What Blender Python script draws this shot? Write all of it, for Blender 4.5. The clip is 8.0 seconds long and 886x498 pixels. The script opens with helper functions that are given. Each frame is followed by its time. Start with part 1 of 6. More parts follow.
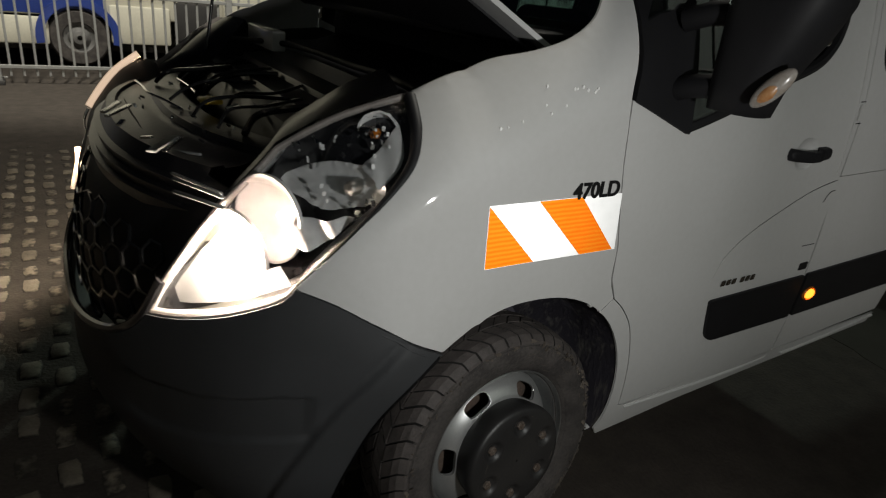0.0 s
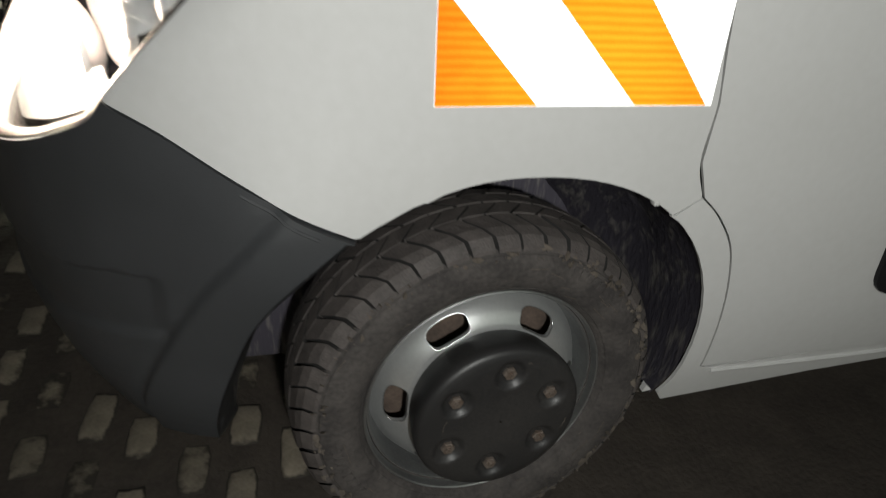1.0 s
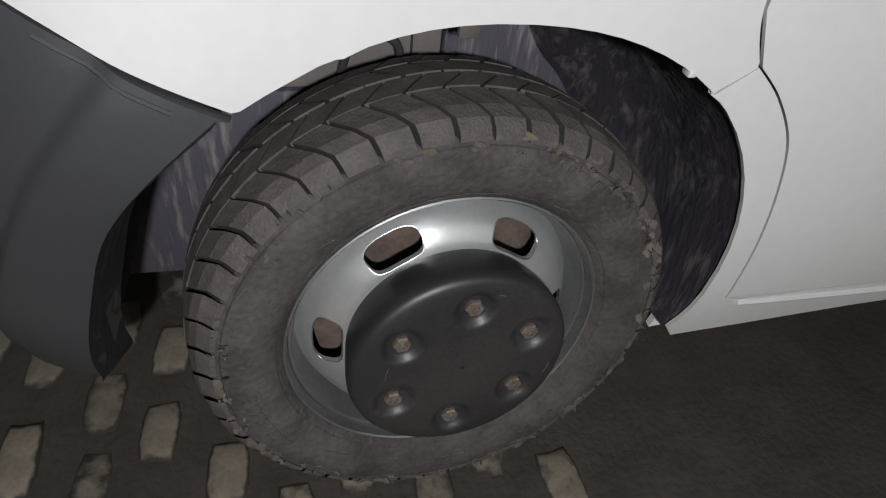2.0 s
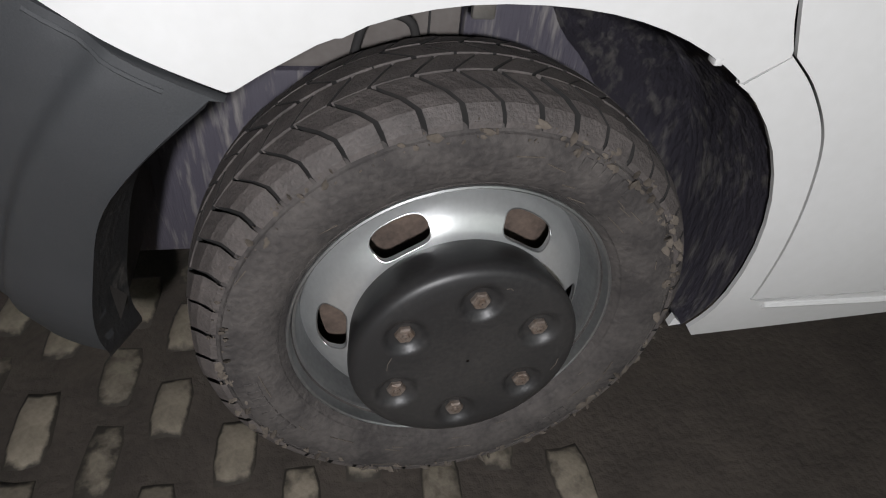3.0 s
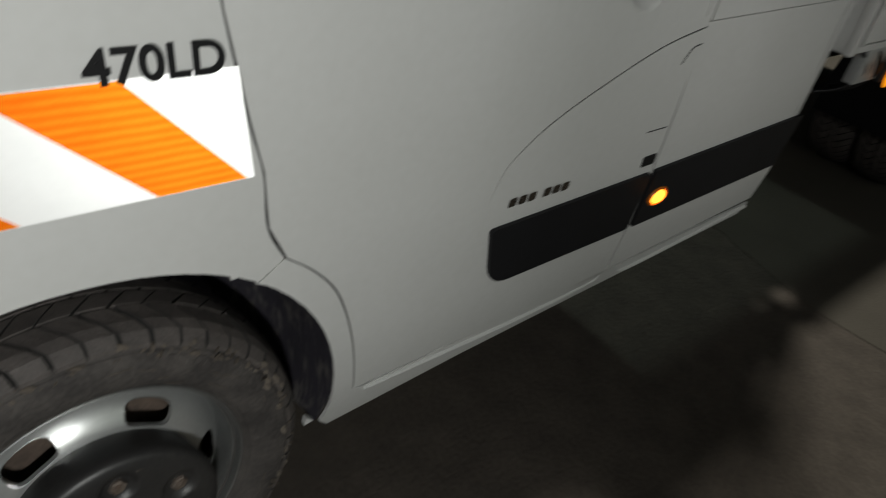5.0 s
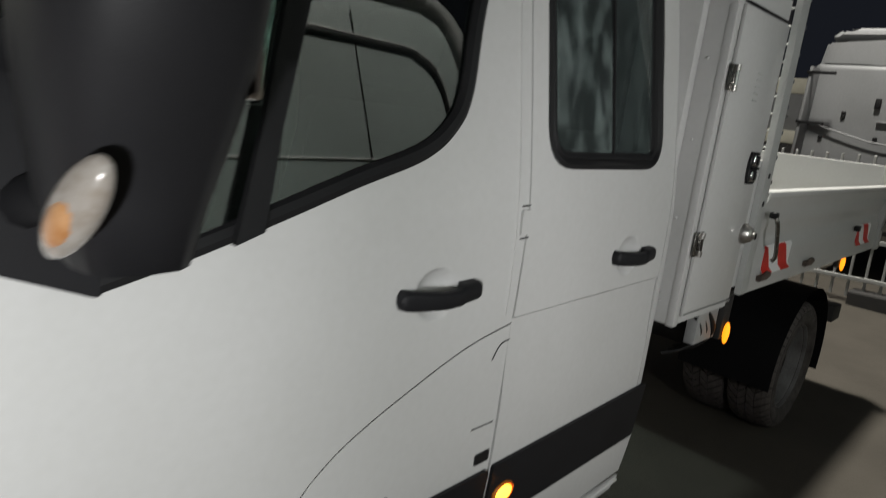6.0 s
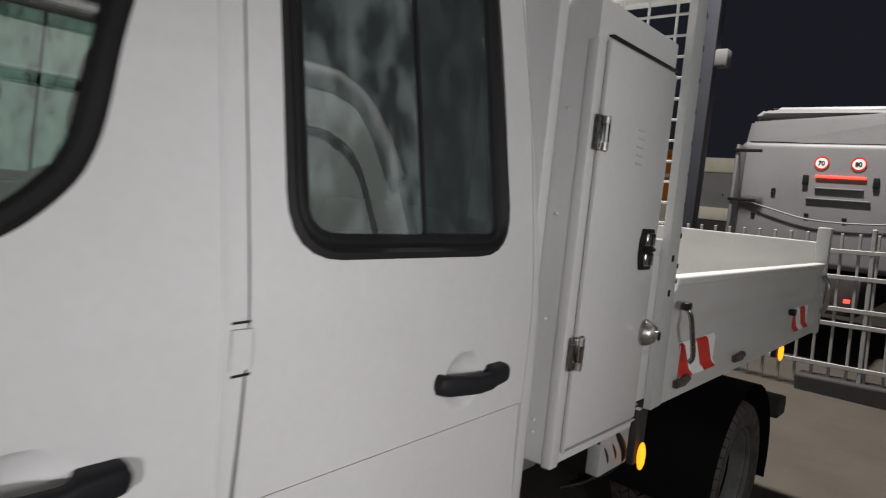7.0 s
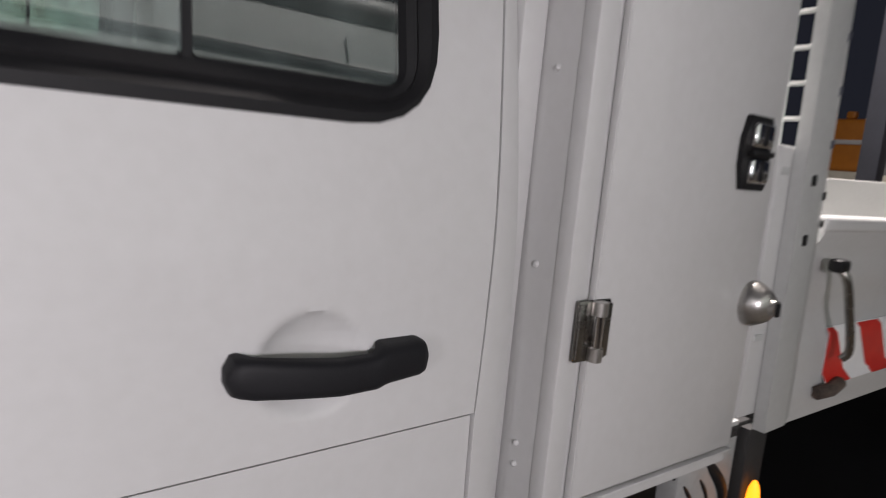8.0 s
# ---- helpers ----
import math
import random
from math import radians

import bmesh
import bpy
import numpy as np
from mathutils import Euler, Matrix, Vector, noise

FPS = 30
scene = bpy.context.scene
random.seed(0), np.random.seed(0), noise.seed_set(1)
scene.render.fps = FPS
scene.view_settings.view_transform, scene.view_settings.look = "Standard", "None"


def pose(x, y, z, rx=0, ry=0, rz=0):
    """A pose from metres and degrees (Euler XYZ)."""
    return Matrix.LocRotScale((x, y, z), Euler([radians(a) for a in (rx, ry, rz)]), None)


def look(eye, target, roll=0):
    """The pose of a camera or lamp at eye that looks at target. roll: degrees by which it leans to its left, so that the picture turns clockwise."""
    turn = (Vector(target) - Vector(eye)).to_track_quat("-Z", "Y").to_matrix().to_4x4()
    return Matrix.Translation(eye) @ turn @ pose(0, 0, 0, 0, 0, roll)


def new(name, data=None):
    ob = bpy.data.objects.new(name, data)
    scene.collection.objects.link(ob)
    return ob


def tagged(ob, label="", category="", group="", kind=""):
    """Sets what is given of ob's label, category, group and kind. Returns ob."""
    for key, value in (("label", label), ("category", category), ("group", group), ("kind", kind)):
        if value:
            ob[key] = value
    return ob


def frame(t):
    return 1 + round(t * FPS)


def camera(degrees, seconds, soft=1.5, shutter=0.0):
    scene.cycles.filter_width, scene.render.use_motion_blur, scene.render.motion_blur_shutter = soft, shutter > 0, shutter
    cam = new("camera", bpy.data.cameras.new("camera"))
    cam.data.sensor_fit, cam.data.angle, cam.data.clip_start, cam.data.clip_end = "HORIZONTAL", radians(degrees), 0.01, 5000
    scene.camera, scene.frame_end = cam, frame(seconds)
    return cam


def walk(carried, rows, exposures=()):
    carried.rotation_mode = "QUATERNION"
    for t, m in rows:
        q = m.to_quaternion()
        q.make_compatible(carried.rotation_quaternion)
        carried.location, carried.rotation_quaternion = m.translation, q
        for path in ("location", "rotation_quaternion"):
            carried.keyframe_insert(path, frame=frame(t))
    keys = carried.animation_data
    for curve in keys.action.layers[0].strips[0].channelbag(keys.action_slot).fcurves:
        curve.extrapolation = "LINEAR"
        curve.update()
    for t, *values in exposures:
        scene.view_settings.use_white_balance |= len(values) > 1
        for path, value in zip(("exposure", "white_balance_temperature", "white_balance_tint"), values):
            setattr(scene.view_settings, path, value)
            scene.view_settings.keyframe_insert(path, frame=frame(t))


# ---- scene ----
cam = camera(70.0, 8.0, 1.1, 0.3)
PATH = [
    (0, (-0.924, -1.025, 1.454), (0.079, 0.529, 0.693), 6.1),
    (0.2, (-0.785, -0.979, 1.415), (0.151, 0.603, 0.627), 6.2),
    (0.5, (-0.593, -0.898, 1.328), (0.203, 0.704, 0.443), 6.4),
    (0.8, (-0.436, -0.79, 1.241), (0.175, 0.822, 0.227), 6.6),
    (1, (-0.341, -0.735, 1.174), (0.142, 0.868, 0.08), 5.9),
    (1.5, (-0.229, -0.598, 1.054), (0.218, 0.907, -0.184), 6.1),
    (1.7, (-0.216, -0.564, 1.026), (0.245, 0.897, -0.261), 7.0),
    (2.8, (-0.165, -0.52, 1.001), (0.179, 0.896, -0.368), 7.2),
    (3, (-0.162, -0.52, 1.002), (0.171, 0.89, -0.377), 6.9),
    (3.5, (-0.166, -0.515, 1.007), (0.165, 0.879, -0.388), 6.2),
    (4, (-0.141, -0.549, 1.073), (0.203, 0.83, -0.334), 6.1),
    (4.5, (-0.067, -0.63, 1.239), (0.461, 0.724, -0.135), 7.0),
    (4.7, (-0.062, -0.657, 1.274), (0.714, 0.647, -0.029), 8.2),
    (4.8, (-0.054, -0.671, 1.29), (0.841, 0.601, 0.033), 8.3),
    (5, (-0.036, -0.683, 1.328), (1.067, 0.502, 0.154), 9.8),
    (5.2, (-0.046, -0.696, 1.363), (1.192, 0.47, 0.31), 9.4),
    (6.3, (0.357, -0.759, 1.441), (1.788, 0.607, 1.148), 5.9),
    (6.5, (0.469, -0.747, 1.433), (1.918, 0.612, 1.194), 5.7),
    (7, (0.797, -0.674, 1.437), (2.309, 0.624, 1.266), 5.6),
    (7.3, (1.006, -0.631, 1.37), (2.543, 0.639, 1.213), 5.7),
    (7.5, (1.152, -0.613, 1.355), (2.669, 0.681, 1.195), 5.5),
    (7.8, (1.328, -0.588, 1.331), (2.607, 0.946, 1.145), 4.9),
    (8, (1.436, -0.502, 1.308), (2.617, 1.087, 1.024), 5.2),
]
EXPOSURE = [(0, -1.92, 6800, 9), (0.5, -1.55, 6800, 10), (1.0, -1.1, 6800, 8), (1.5, -0.75, 6600, 15), (3.0, -0.27, 6500, 14), (4.0, -0.4, 6500, 13), (4.5, -1.0, 6700, 4),
            (4.7, -1.25, 6750, 4), (5.2, -1.42, 6750, 9), (6.3, -0.37, 6600, 11), (7.0, -0.32, 6600, 17), (8.0, -0.08, 6600, 21)]
walk(cam, [(t, look(eye, target, roll)) for t, eye, target, roll in PATH], EXPOSURE)

# world and light: a dark yard at night
world = bpy.data.worlds.new("night")
scene.world = world
world.use_nodes = True
bg = world.node_tree.nodes["Background"]
bg.inputs["Color"].default_value = (0.25, 0.29, 0.40, 1)
bg.inputs["Strength"].default_value = 0.048


def lamp(name, kind, place, target, energy, colour=(1, 1, 1), size=0.3, angle=60, blend=0.6):
    data = bpy.data.lights.new(name, kind)
    data.energy, data.color = energy, colour
    if kind == "AREA":
        data.shape, data.size = "DISK", size
    else:
        data.shadow_soft_size = size
    if kind == "SPOT":
        data.spot_size, data.spot_blend = radians(angle), blend
    ob = new(name, data)
    ob.matrix_world = look(place, target)
    return ob


# the mast lamp behind the tipper, fixed stand-ins for the carried torch, the far fence's lamp, an added fill, two
# headlights
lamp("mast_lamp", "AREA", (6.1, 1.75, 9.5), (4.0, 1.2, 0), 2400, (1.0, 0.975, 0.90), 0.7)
# two fixed lamps stand in for a torch carried along the near side
lamp("torch_stand_in", "SPOT", (-0.26, -1.20, 1.26), (0.02, 0.2, 0.80), 122, (0.97, 0.99, 1.0), 0.035, 118, 0.85)
lamp("torch_stand_in", "SPOT", (1.22, -1.45, 1.42), (2.25, 0.0, 1.32), 54, (0.98, 0.98, 1.0), 0.07, 106, 0.7)
lamp("fence_lamp", "SPOT", (4.72, 8.05, 2.55), (1.65, 2.0, 1.72), 2200, (0.80, 1.0, 0.88), 0.08, 44, 0.5)
# fill lamp added to brighten the far fence and the lorry
lamp("far_fill", "SPOT", (-1.2, 5.2, 6.5), (-0.6, 9.0, 0.5), 6500, (1.0, 0.97, 0.88), 0.2, 70, 0.6)
lamp("beam", "SPOT", (-0.86, 0.40, 0.82), (-6, 0.3, -0.1), 200, (1.0, 0.88, 0.66), 0.05, 60, 0.5)
# far headlight's beam, widened and turned aside to brighten the cobbles
lamp("beam", "SPOT", (-0.86, 1.67, 0.82), (-3, 4.6, -0.3), 260, (1.0, 0.90, 0.70), 0.05, 110, 0.6)


# ---- materials ----
def nodes_of(name):
    m = bpy.data.materials.new(name)
    m.use_nodes = True
    t = m.node_tree
    return m, t.nodes, t.links, t.nodes["Principled BSDF"]


def rgba(c):
    return (c[0], c[1], c[2], 1)


def surface(name, base, rough=0.5, metal=0.0, second=None, scale=8.0, fine=90.0, bump=0.1, depth=0.002, coat=0.0,
            contrast=(0.35, 0.7), rough2=None, vary=0.0, stretch=(1, 1, 1), spec=0.5):
    """A painted, moulded or mineral surface: two scales of noise in colour and gloss, and fine relief."""
    m, n, l, p = nodes_of(name)
    co = n.new("ShaderNodeTexCoord")
    mp = n.new("ShaderNodeMapping")
    mp.inputs["Scale"].default_value = stretch
    l.new(co.outputs["Object"], mp.inputs["Vector"])
    big, small = n.new("ShaderNodeTexNoise"), n.new("ShaderNodeTexNoise")
    big.inputs["Scale"].default_value, small.inputs["Scale"].default_value = scale, fine
    big.inputs["Detail"].default_value, small.inputs["Detail"].default_value = 6, 4
    for k in (big, small):
        l.new(mp.outputs["Vector"], k.inputs["Vector"])
    mix = n.new("ShaderNodeMix")
    mix.data_type = "FLOAT"
    mix.inputs[0].default_value = 0.35
    l.new(big.outputs["Fac"], mix.inputs[2])
    l.new(small.outputs["Fac"], mix.inputs[3])
    ramp = n.new("ShaderNodeValToRGB")
    ramp.color_ramp.elements[0].position, ramp.color_ramp.elements[1].position = contrast
    ramp.color_ramp.elements[0].color = rgba(base)
    ramp.color_ramp.elements[1].color = rgba(second or [c * 0.9 for c in base])
    l.new(mix.outputs[0], ramp.inputs["Fac"])
    colour = ramp.outputs["Color"]
    if vary:
        info, hsv = n.new("ShaderNodeObjectInfo"), n.new("ShaderNodeHueSaturation")
        mr = n.new("ShaderNodeMapRange")
        mr.inputs["To Min"].default_value, mr.inputs["To Max"].default_value = 1 - vary, 1 + vary
        geo, add = n.new("ShaderNodeNewGeometry"), n.new("ShaderNodeMath")
        add.operation = "ADD"
        l.new(info.outputs["Random"], add.inputs[0])
        l.new(geo.outputs["Random Per Island"], add.inputs[1])
        fr = n.new("ShaderNodeMath")
        fr.operation = "FRACT"
        l.new(add.outputs[0], fr.inputs[0])
        l.new(fr.outputs[0], mr.inputs["Value"])
        l.new(mr.outputs[0], hsv.inputs["Value"])
        l.new(colour, hsv.inputs["Color"])
        colour = hsv.outputs["Color"]
    l.new(colour, p.inputs["Base Color"])
    p.inputs["Metallic"].default_value = metal
    p.inputs["Specular IOR Level"].default_value = spec
    p.inputs["Coat Weight"].default_value = coat
    p.inputs["Coat Roughness"].default_value = 0.06
    rr = n.new("ShaderNodeMapRange")
    rr.inputs["To Min"].default_value, rr.inputs["To Max"].default_value = rough, rough2 or min(1, rough * 1.25)
    l.new(mix.outputs[0], rr.inputs["Value"])
    l.new(rr.outputs[0], p.inputs["Roughness"])
    b = n.new("ShaderNodeBump")
    b.inputs["Strength"].default_value, b.inputs["Distance"].default_value = bump, depth
    l.new(small.outputs["Fac"], b.inputs["Height"])
    l.new(b.outputs["Normal"], p.inputs["Normal"])
    return m


def glow(name, colour, strength):
    m, n, l, p = nodes_of(name)
    p.inputs["Base Color"].default_value = rgba(colour)
    p.inputs["Emission Color"].default_value = rgba(colour)
    p.inputs["Emission Strength"].default_value = strength
    return m


def clear(name, tint, ior=1.5, rough=0.0, fog=0.0):
    """A thin pane: what lies behind it shows through the tint, and it mirrors what stands before it."""
    m, n, l, p = nodes_of(name)
    n.remove(p)
    out = n["Material Output"]
    tr, gl, mx, lw = n.new("ShaderNodeBsdfTransparent"), n.new("ShaderNodeBsdfGlossy"), n.new("ShaderNodeMixShader"), n.new("ShaderNodeLayerWeight")
    fr, grow = n.new("ShaderNodeMapRange"), n.new("ShaderNodeMath")
    lw.inputs["Blend"].default_value = 0.5
    grow.operation, grow.inputs[1].default_value = "POWER", 5
    l.new(lw.outputs["Facing"], grow.inputs[0])
    l.new(grow.outputs[0], fr.inputs["Value"])
    fr.inputs["To Min"].default_value, fr.inputs["To Max"].default_value = ((ior - 1) / (ior + 1)) ** 2, 1.0
    tr.inputs["Color"].default_value = rgba(tint)
    gl.inputs["Roughness"].default_value = rough
    l.new(fr.outputs[0], mx.inputs[0])
    if fog:
        df, m2, nz, rp, co = (n.new("ShaderNodeBsdfTranslucent" if fog > 0.5 else "ShaderNodeBsdfDiffuse"), n.new("ShaderNodeMixShader"), n.new("ShaderNodeTexNoise"),
                              n.new("ShaderNodeValToRGB"), n.new("ShaderNodeTexCoord"))
        df.inputs["Color"].default_value = (0.50, 0.60, 0.58, 1)
        nz.inputs["Scale"].default_value, nz.inputs["Detail"].default_value = 11, 9
        nz.inputs["Distortion"].default_value = 0.3
        rp.color_ramp.elements[0].position, rp.color_ramp.elements[1].position = (0.2, 0.6) if fog > 0.5 else (0.42, 0.70)
        least = 0.0 if fog > 0.5 else 0.045
        rp.color_ramp.elements[0].color = (least, least, least, 1)
        rp.color_ramp.elements[1].color = (fog, fog, fog, 1)
        sm = n.new("ShaderNodeMapping")
        sm.inputs["Scale"].default_value = (2.0, 1.0, 0.9)
        l.new(co.outputs["Object"], sm.inputs["Vector"])
        l.new(sm.outputs["Vector"], nz.inputs["Vector"])
        l.new(nz.outputs["Fac"], rp.inputs["Fac"])
        l.new(rp.outputs["Color"], m2.inputs[0])
        l.new(tr.outputs[0], m2.inputs[1])
        l.new(df.outputs[0], m2.inputs[2])
        l.new(m2.outputs[0], mx.inputs[1])
    else:
        l.new(tr.outputs[0], mx.inputs[1])
    l.new(gl.outputs[0], mx.inputs[2])
    l.new(mx.outputs[0], out.inputs["Surface"])
    return m


WHITE = surface("white_paint", (0.58, 0.58, 0.575), 0.55, second=(0.53, 0.53, 0.52), scale=3, fine=60, bump=0.015, depth=0.0008, coat=0.45)
GREYPAINT = surface("grey_paint", (0.50, 0.51, 0.50), 0.4, second=(0.43, 0.44, 0.43), scale=5, fine=70, bump=0.03, depth=0.001, coat=0.2)
PLASTIC = surface("black_plastic", (0.013, 0.013, 0.015), 0.5, second=(0.009, 0.009, 0.010), scale=4, fine=500, bump=0.25, depth=0.0006, spec=0.22)
BUMPER = surface("bumper_plastic", (0.040, 0.042, 0.046), 0.6, second=(0.027, 0.029, 0.031), scale=5, fine=600, bump=0.3, depth=0.0006)
GLOSSBLACK = surface("gloss_black", (0.012, 0.012, 0.013), 0.16, second=(0.02, 0.02, 0.021), scale=6, fine=40, bump=0.02, depth=0.001, coat=0.3)
RUBBER = surface("tyre_rubber", (0.080, 0.071, 0.066), 0.75, second=(0.034, 0.030, 0.029), scale=13, fine=120, bump=0.9, depth=0.003, contrast=(0.36, 0.60))
SEAL = surface("window_rubber", (0.010, 0.010, 0.011), 0.5, second=(0.014, 0.014, 0.015), scale=10, fine=200, bump=0.1, depth=0.0005, spec=0.22)
SILVER = surface("silver_wheel_paint", (0.60, 0.61, 0.61), 0.28, metal=0.7, second=(0.50, 0.51, 0.51), scale=9, fine=160, bump=0.05, depth=0.0006)
HUBCAP = surface("hub_cap_plastic", (0.019, 0.0185, 0.019), 0.40, second=(0.050, 0.047, 0.044), scale=5, fine=160, bump=0.15, depth=0.0006, contrast=(0.45, 0.85))
DARKSTEEL = surface("hinge_steel", (0.30, 0.29, 0.27), 0.24, metal=1.0, second=(0.18, 0.17, 0.16), scale=40, fine=200, bump=0.1, depth=0.0005)
STEEL = surface("bare_steel", (0.50, 0.49, 0.47), 0.3, metal=0.9, second=(0.36, 0.34, 0.31), scale=30, fine=200, bump=0.15, depth=0.0006)
CHROME = surface("chrome", (0.72, 0.72, 0.72), 0.1, metal=1.0, second=(0.66, 0.66, 0.66), scale=12, fine=60, bump=0.02, depth=0.0005)
RUST = surface("rusty_steel", (0.13, 0.095, 0.075), 0.6, second=(0.035, 0.026, 0.022), scale=25, fine=140, bump=0.4, depth=0.001)
CHASSIS = surface("chassis_black", (0.02, 0.02, 0.021), 0.7, second=(0.035, 0.032, 0.03), scale=8, fine=60, bump=0.4, depth=0.002)
LINER = surface("arch_liner", (0.064, 0.059, 0.076), 0.6, second=(0.24, 0.225, 0.21), scale=26, fine=70, bump=0.8, depth=0.004, contrast=(0.51, 0.70), stretch=(2.0, 1.4, 0.28))
MUDDYBLACK = surface("muddy_black_plastic", (0.016, 0.016, 0.017), 0.5, second=(0.12, 0.11, 0.10), scale=14, fine=70, bump=0.7, depth=0.003, contrast=(0.56, 0.72), stretch=(1.6, 1.2, 0.4))
UNDERSEAL = surface("underseal_grey", (0.17, 0.155, 0.145), 0.75, second=(0.12, 0.105, 0.095), scale=12, fine=80, bump=0.4, depth=0.002)
ASPHALT = surface("asphalt", (0.054, 0.047, 0.037), 0.85, second=(0.035, 0.030, 0.023), scale=2.2, fine=120, bump=0.6, depth=0.004)
SOIL = surface("damp_soil", (0.058, 0.047, 0.038), 0.85, second=(0.031, 0.025, 0.020), scale=9, fine=70, bump=0.8, depth=0.006)
STONE = surface("cobble_stone", (0.20, 0.172, 0.132), 0.75, second=(0.095, 0.080, 0.060), scale=18, fine=110, bump=0.5, depth=0.003, vary=0.25, contrast=(0.4, 0.75))


def muddy(m, mud, level, spread):
    """Mud that has settled on the lower edges of a stone."""
    n, l, p = m.node_tree.nodes, m.node_tree.links, m.node_tree.nodes["Principled BSDF"]
    geo, sep, nz, add, mr, mix = (n.new("ShaderNodeNewGeometry"), n.new("ShaderNodeSeparateXYZ"), n.new("ShaderNodeTexNoise"),
                                  n.new("ShaderNodeMath"), n.new("ShaderNodeMapRange"), n.new("ShaderNodeMix"))
    l.new(geo.outputs["Position"], sep.inputs[0])
    l.new(geo.outputs["Position"], nz.inputs["Vector"])
    nz.inputs["Scale"].default_value, nz.inputs["Detail"].default_value = 38, 6
    add.operation = "MULTIPLY_ADD"
    l.new(nz.outputs["Fac"], add.inputs[0])
    add.inputs[1].default_value = spread
    l.new(sep.outputs["Z"], add.inputs[2])
    mr.inputs["From Min"].default_value, mr.inputs["From Max"].default_value = level, level + 0.004
    l.new(add.outputs[0], mr.inputs["Value"])
    mix.data_type = "RGBA"
    old = p.inputs["Base Color"].links[0].from_socket
    l.new(mr.outputs[0], mix.inputs[0])
    mix.inputs[6].default_value = rgba(mud)
    l.new(old, mix.inputs[7])
    l.new(mix.outputs[2], p.inputs["Base Color"])


muddy(STONE, (0.030, 0.025, 0.019), -0.002, 0.014)
GALV = surface("galvanised", (0.52, 0.53, 0.53), 0.5, metal=0.3, second=(0.42, 0.43, 0.43), scale=10, fine=90, bump=0.1, depth=0.001)
FENCEGREY = surface("weathered_zinc", (0.36, 0.365, 0.36), 0.55, metal=0.2, second=(0.26, 0.265, 0.26), scale=10, fine=90, bump=0.1, depth=0.001)
FABRIC = surface("seat_fabric", (0.045, 0.045, 0.048), 0.9, second=(0.03, 0.03, 0.032), scale=30, fine=400, bump=0.4, depth=0.001)
PALECLOTH = surface("pale_cloth", (0.24, 0.245, 0.235), 0.85, second=(0.17, 0.175, 0.17), scale=7, fine=220, bump=0.4, depth=0.001)
TRIM = surface("interior_trim", (0.20, 0.205, 0.205), 0.7, second=(0.16, 0.165, 0.165), scale=6, fine=300, bump=0.2, depth=0.0006)
ORANGE = surface("orange_paint", (0.55, 0.20, 0.02), 0.45, second=(0.42, 0.14, 0.015), scale=3, fine=40, bump=0.05)
BLUE = surface("blue_paint", (0.02, 0.05, 0.26), 0.35, second=(0.015, 0.035, 0.18), scale=3, fine=40, bump=0.03, coat=0.4)
CREAM = surface("cream_paint", (0.62, 0.60, 0.50), 0.5, second=(0.50, 0.48, 0.40), scale=3, fine=40, bump=0.05)
TRUCKGREY = surface("truck_silver", (0.20, 0.205, 0.212), 0.45, metal=0.1, second=(0.16, 0.165, 0.17), scale=2, fine=50, bump=0.05)
REDFILM = surface("red_film", (0.72, 0.035, 0.02), 0.35, second=(0.62, 0.03, 0.02), scale=30, fine=260, bump=0.2, depth=0.0004)
ORANGEFILM = surface("orange_film", (1.0, 0.25, 0.014), 0.52, metal=1.0, second=(1.0, 0.35, 0.022), scale=22, fine=260, bump=0.25, depth=0.0005, stretch=(1, 1, 3))


def prisms(m, lean):
    """The tilted facets of a prism sheet: they face up and forward of the sheet."""
    n, l, p = m.node_tree.nodes, m.node_tree.links, m.node_tree.nodes["Principled BSDF"]
    add, unit = n.new("ShaderNodeVectorMath"), n.new("ShaderNodeVectorMath")
    unit.operation = "NORMALIZE"
    l.new(p.inputs["Normal"].links[0].from_socket, add.inputs[0])
    add.inputs[1].default_value = lean
    l.new(add.outputs[0], unit.inputs[0])
    l.new(unit.outputs[0], p.inputs["Normal"])


def lined(m, pitch):
    """Fine horizontal prism rows in reflective film."""
    n, l, p = m.node_tree.nodes, m.node_tree.links, m.node_tree.nodes["Principled BSDF"]
    co, wv, mix = n.new("ShaderNodeTexCoord"), n.new("ShaderNodeTexWave"), n.new("ShaderNodeMix")
    wv.bands_direction, wv.inputs["Scale"].default_value, wv.inputs["Distortion"].default_value = "Z", 0.314 / pitch, 0.6
    l.new(co.outputs["Object"], wv.inputs["Vector"])
    mix.data_type, mix.blend_type = "RGBA", "MULTIPLY"
    old = p.inputs["Base Color"].links[0].from_socket
    l.new(wv.outputs["Fac"], mix.inputs[0])
    l.new(old, mix.inputs[6])
    mix.inputs[7].default_value = (1.0, 0.72, 0.6, 1)
    l.new(mix.outputs[2], p.inputs["Base Color"])


lined(ORANGEFILM, 0.011)
WHITEFILM = surface("white_film", (0.93, 0.93, 0.92), 0.35, second=(0.88, 0.88, 0.88), scale=30, fine=260, bump=0.15, depth=0.0004)
PRISMFILM = surface("prism_film", (1.0, 1.0, 1.0), 0.52, metal=1.0, second=(0.97, 0.97, 0.97), scale=30, fine=260, bump=0.15, depth=0.0004)
prisms(ORANGEFILM, (-0.42, 0.0, 0.30))
prisms(PRISMFILM, (-0.42, 0.0, 0.30))
INK = surface("black_vinyl", (0.012, 0.012, 0.013), 0.4, scale=30, fine=200, bump=0.05, depth=0.0003, spec=0.22)
YELLOW = surface("yellow_plastic", (0.62, 0.42, 0.03), 0.4, scale=20, fine=100, bump=0.1, depth=0.0006)
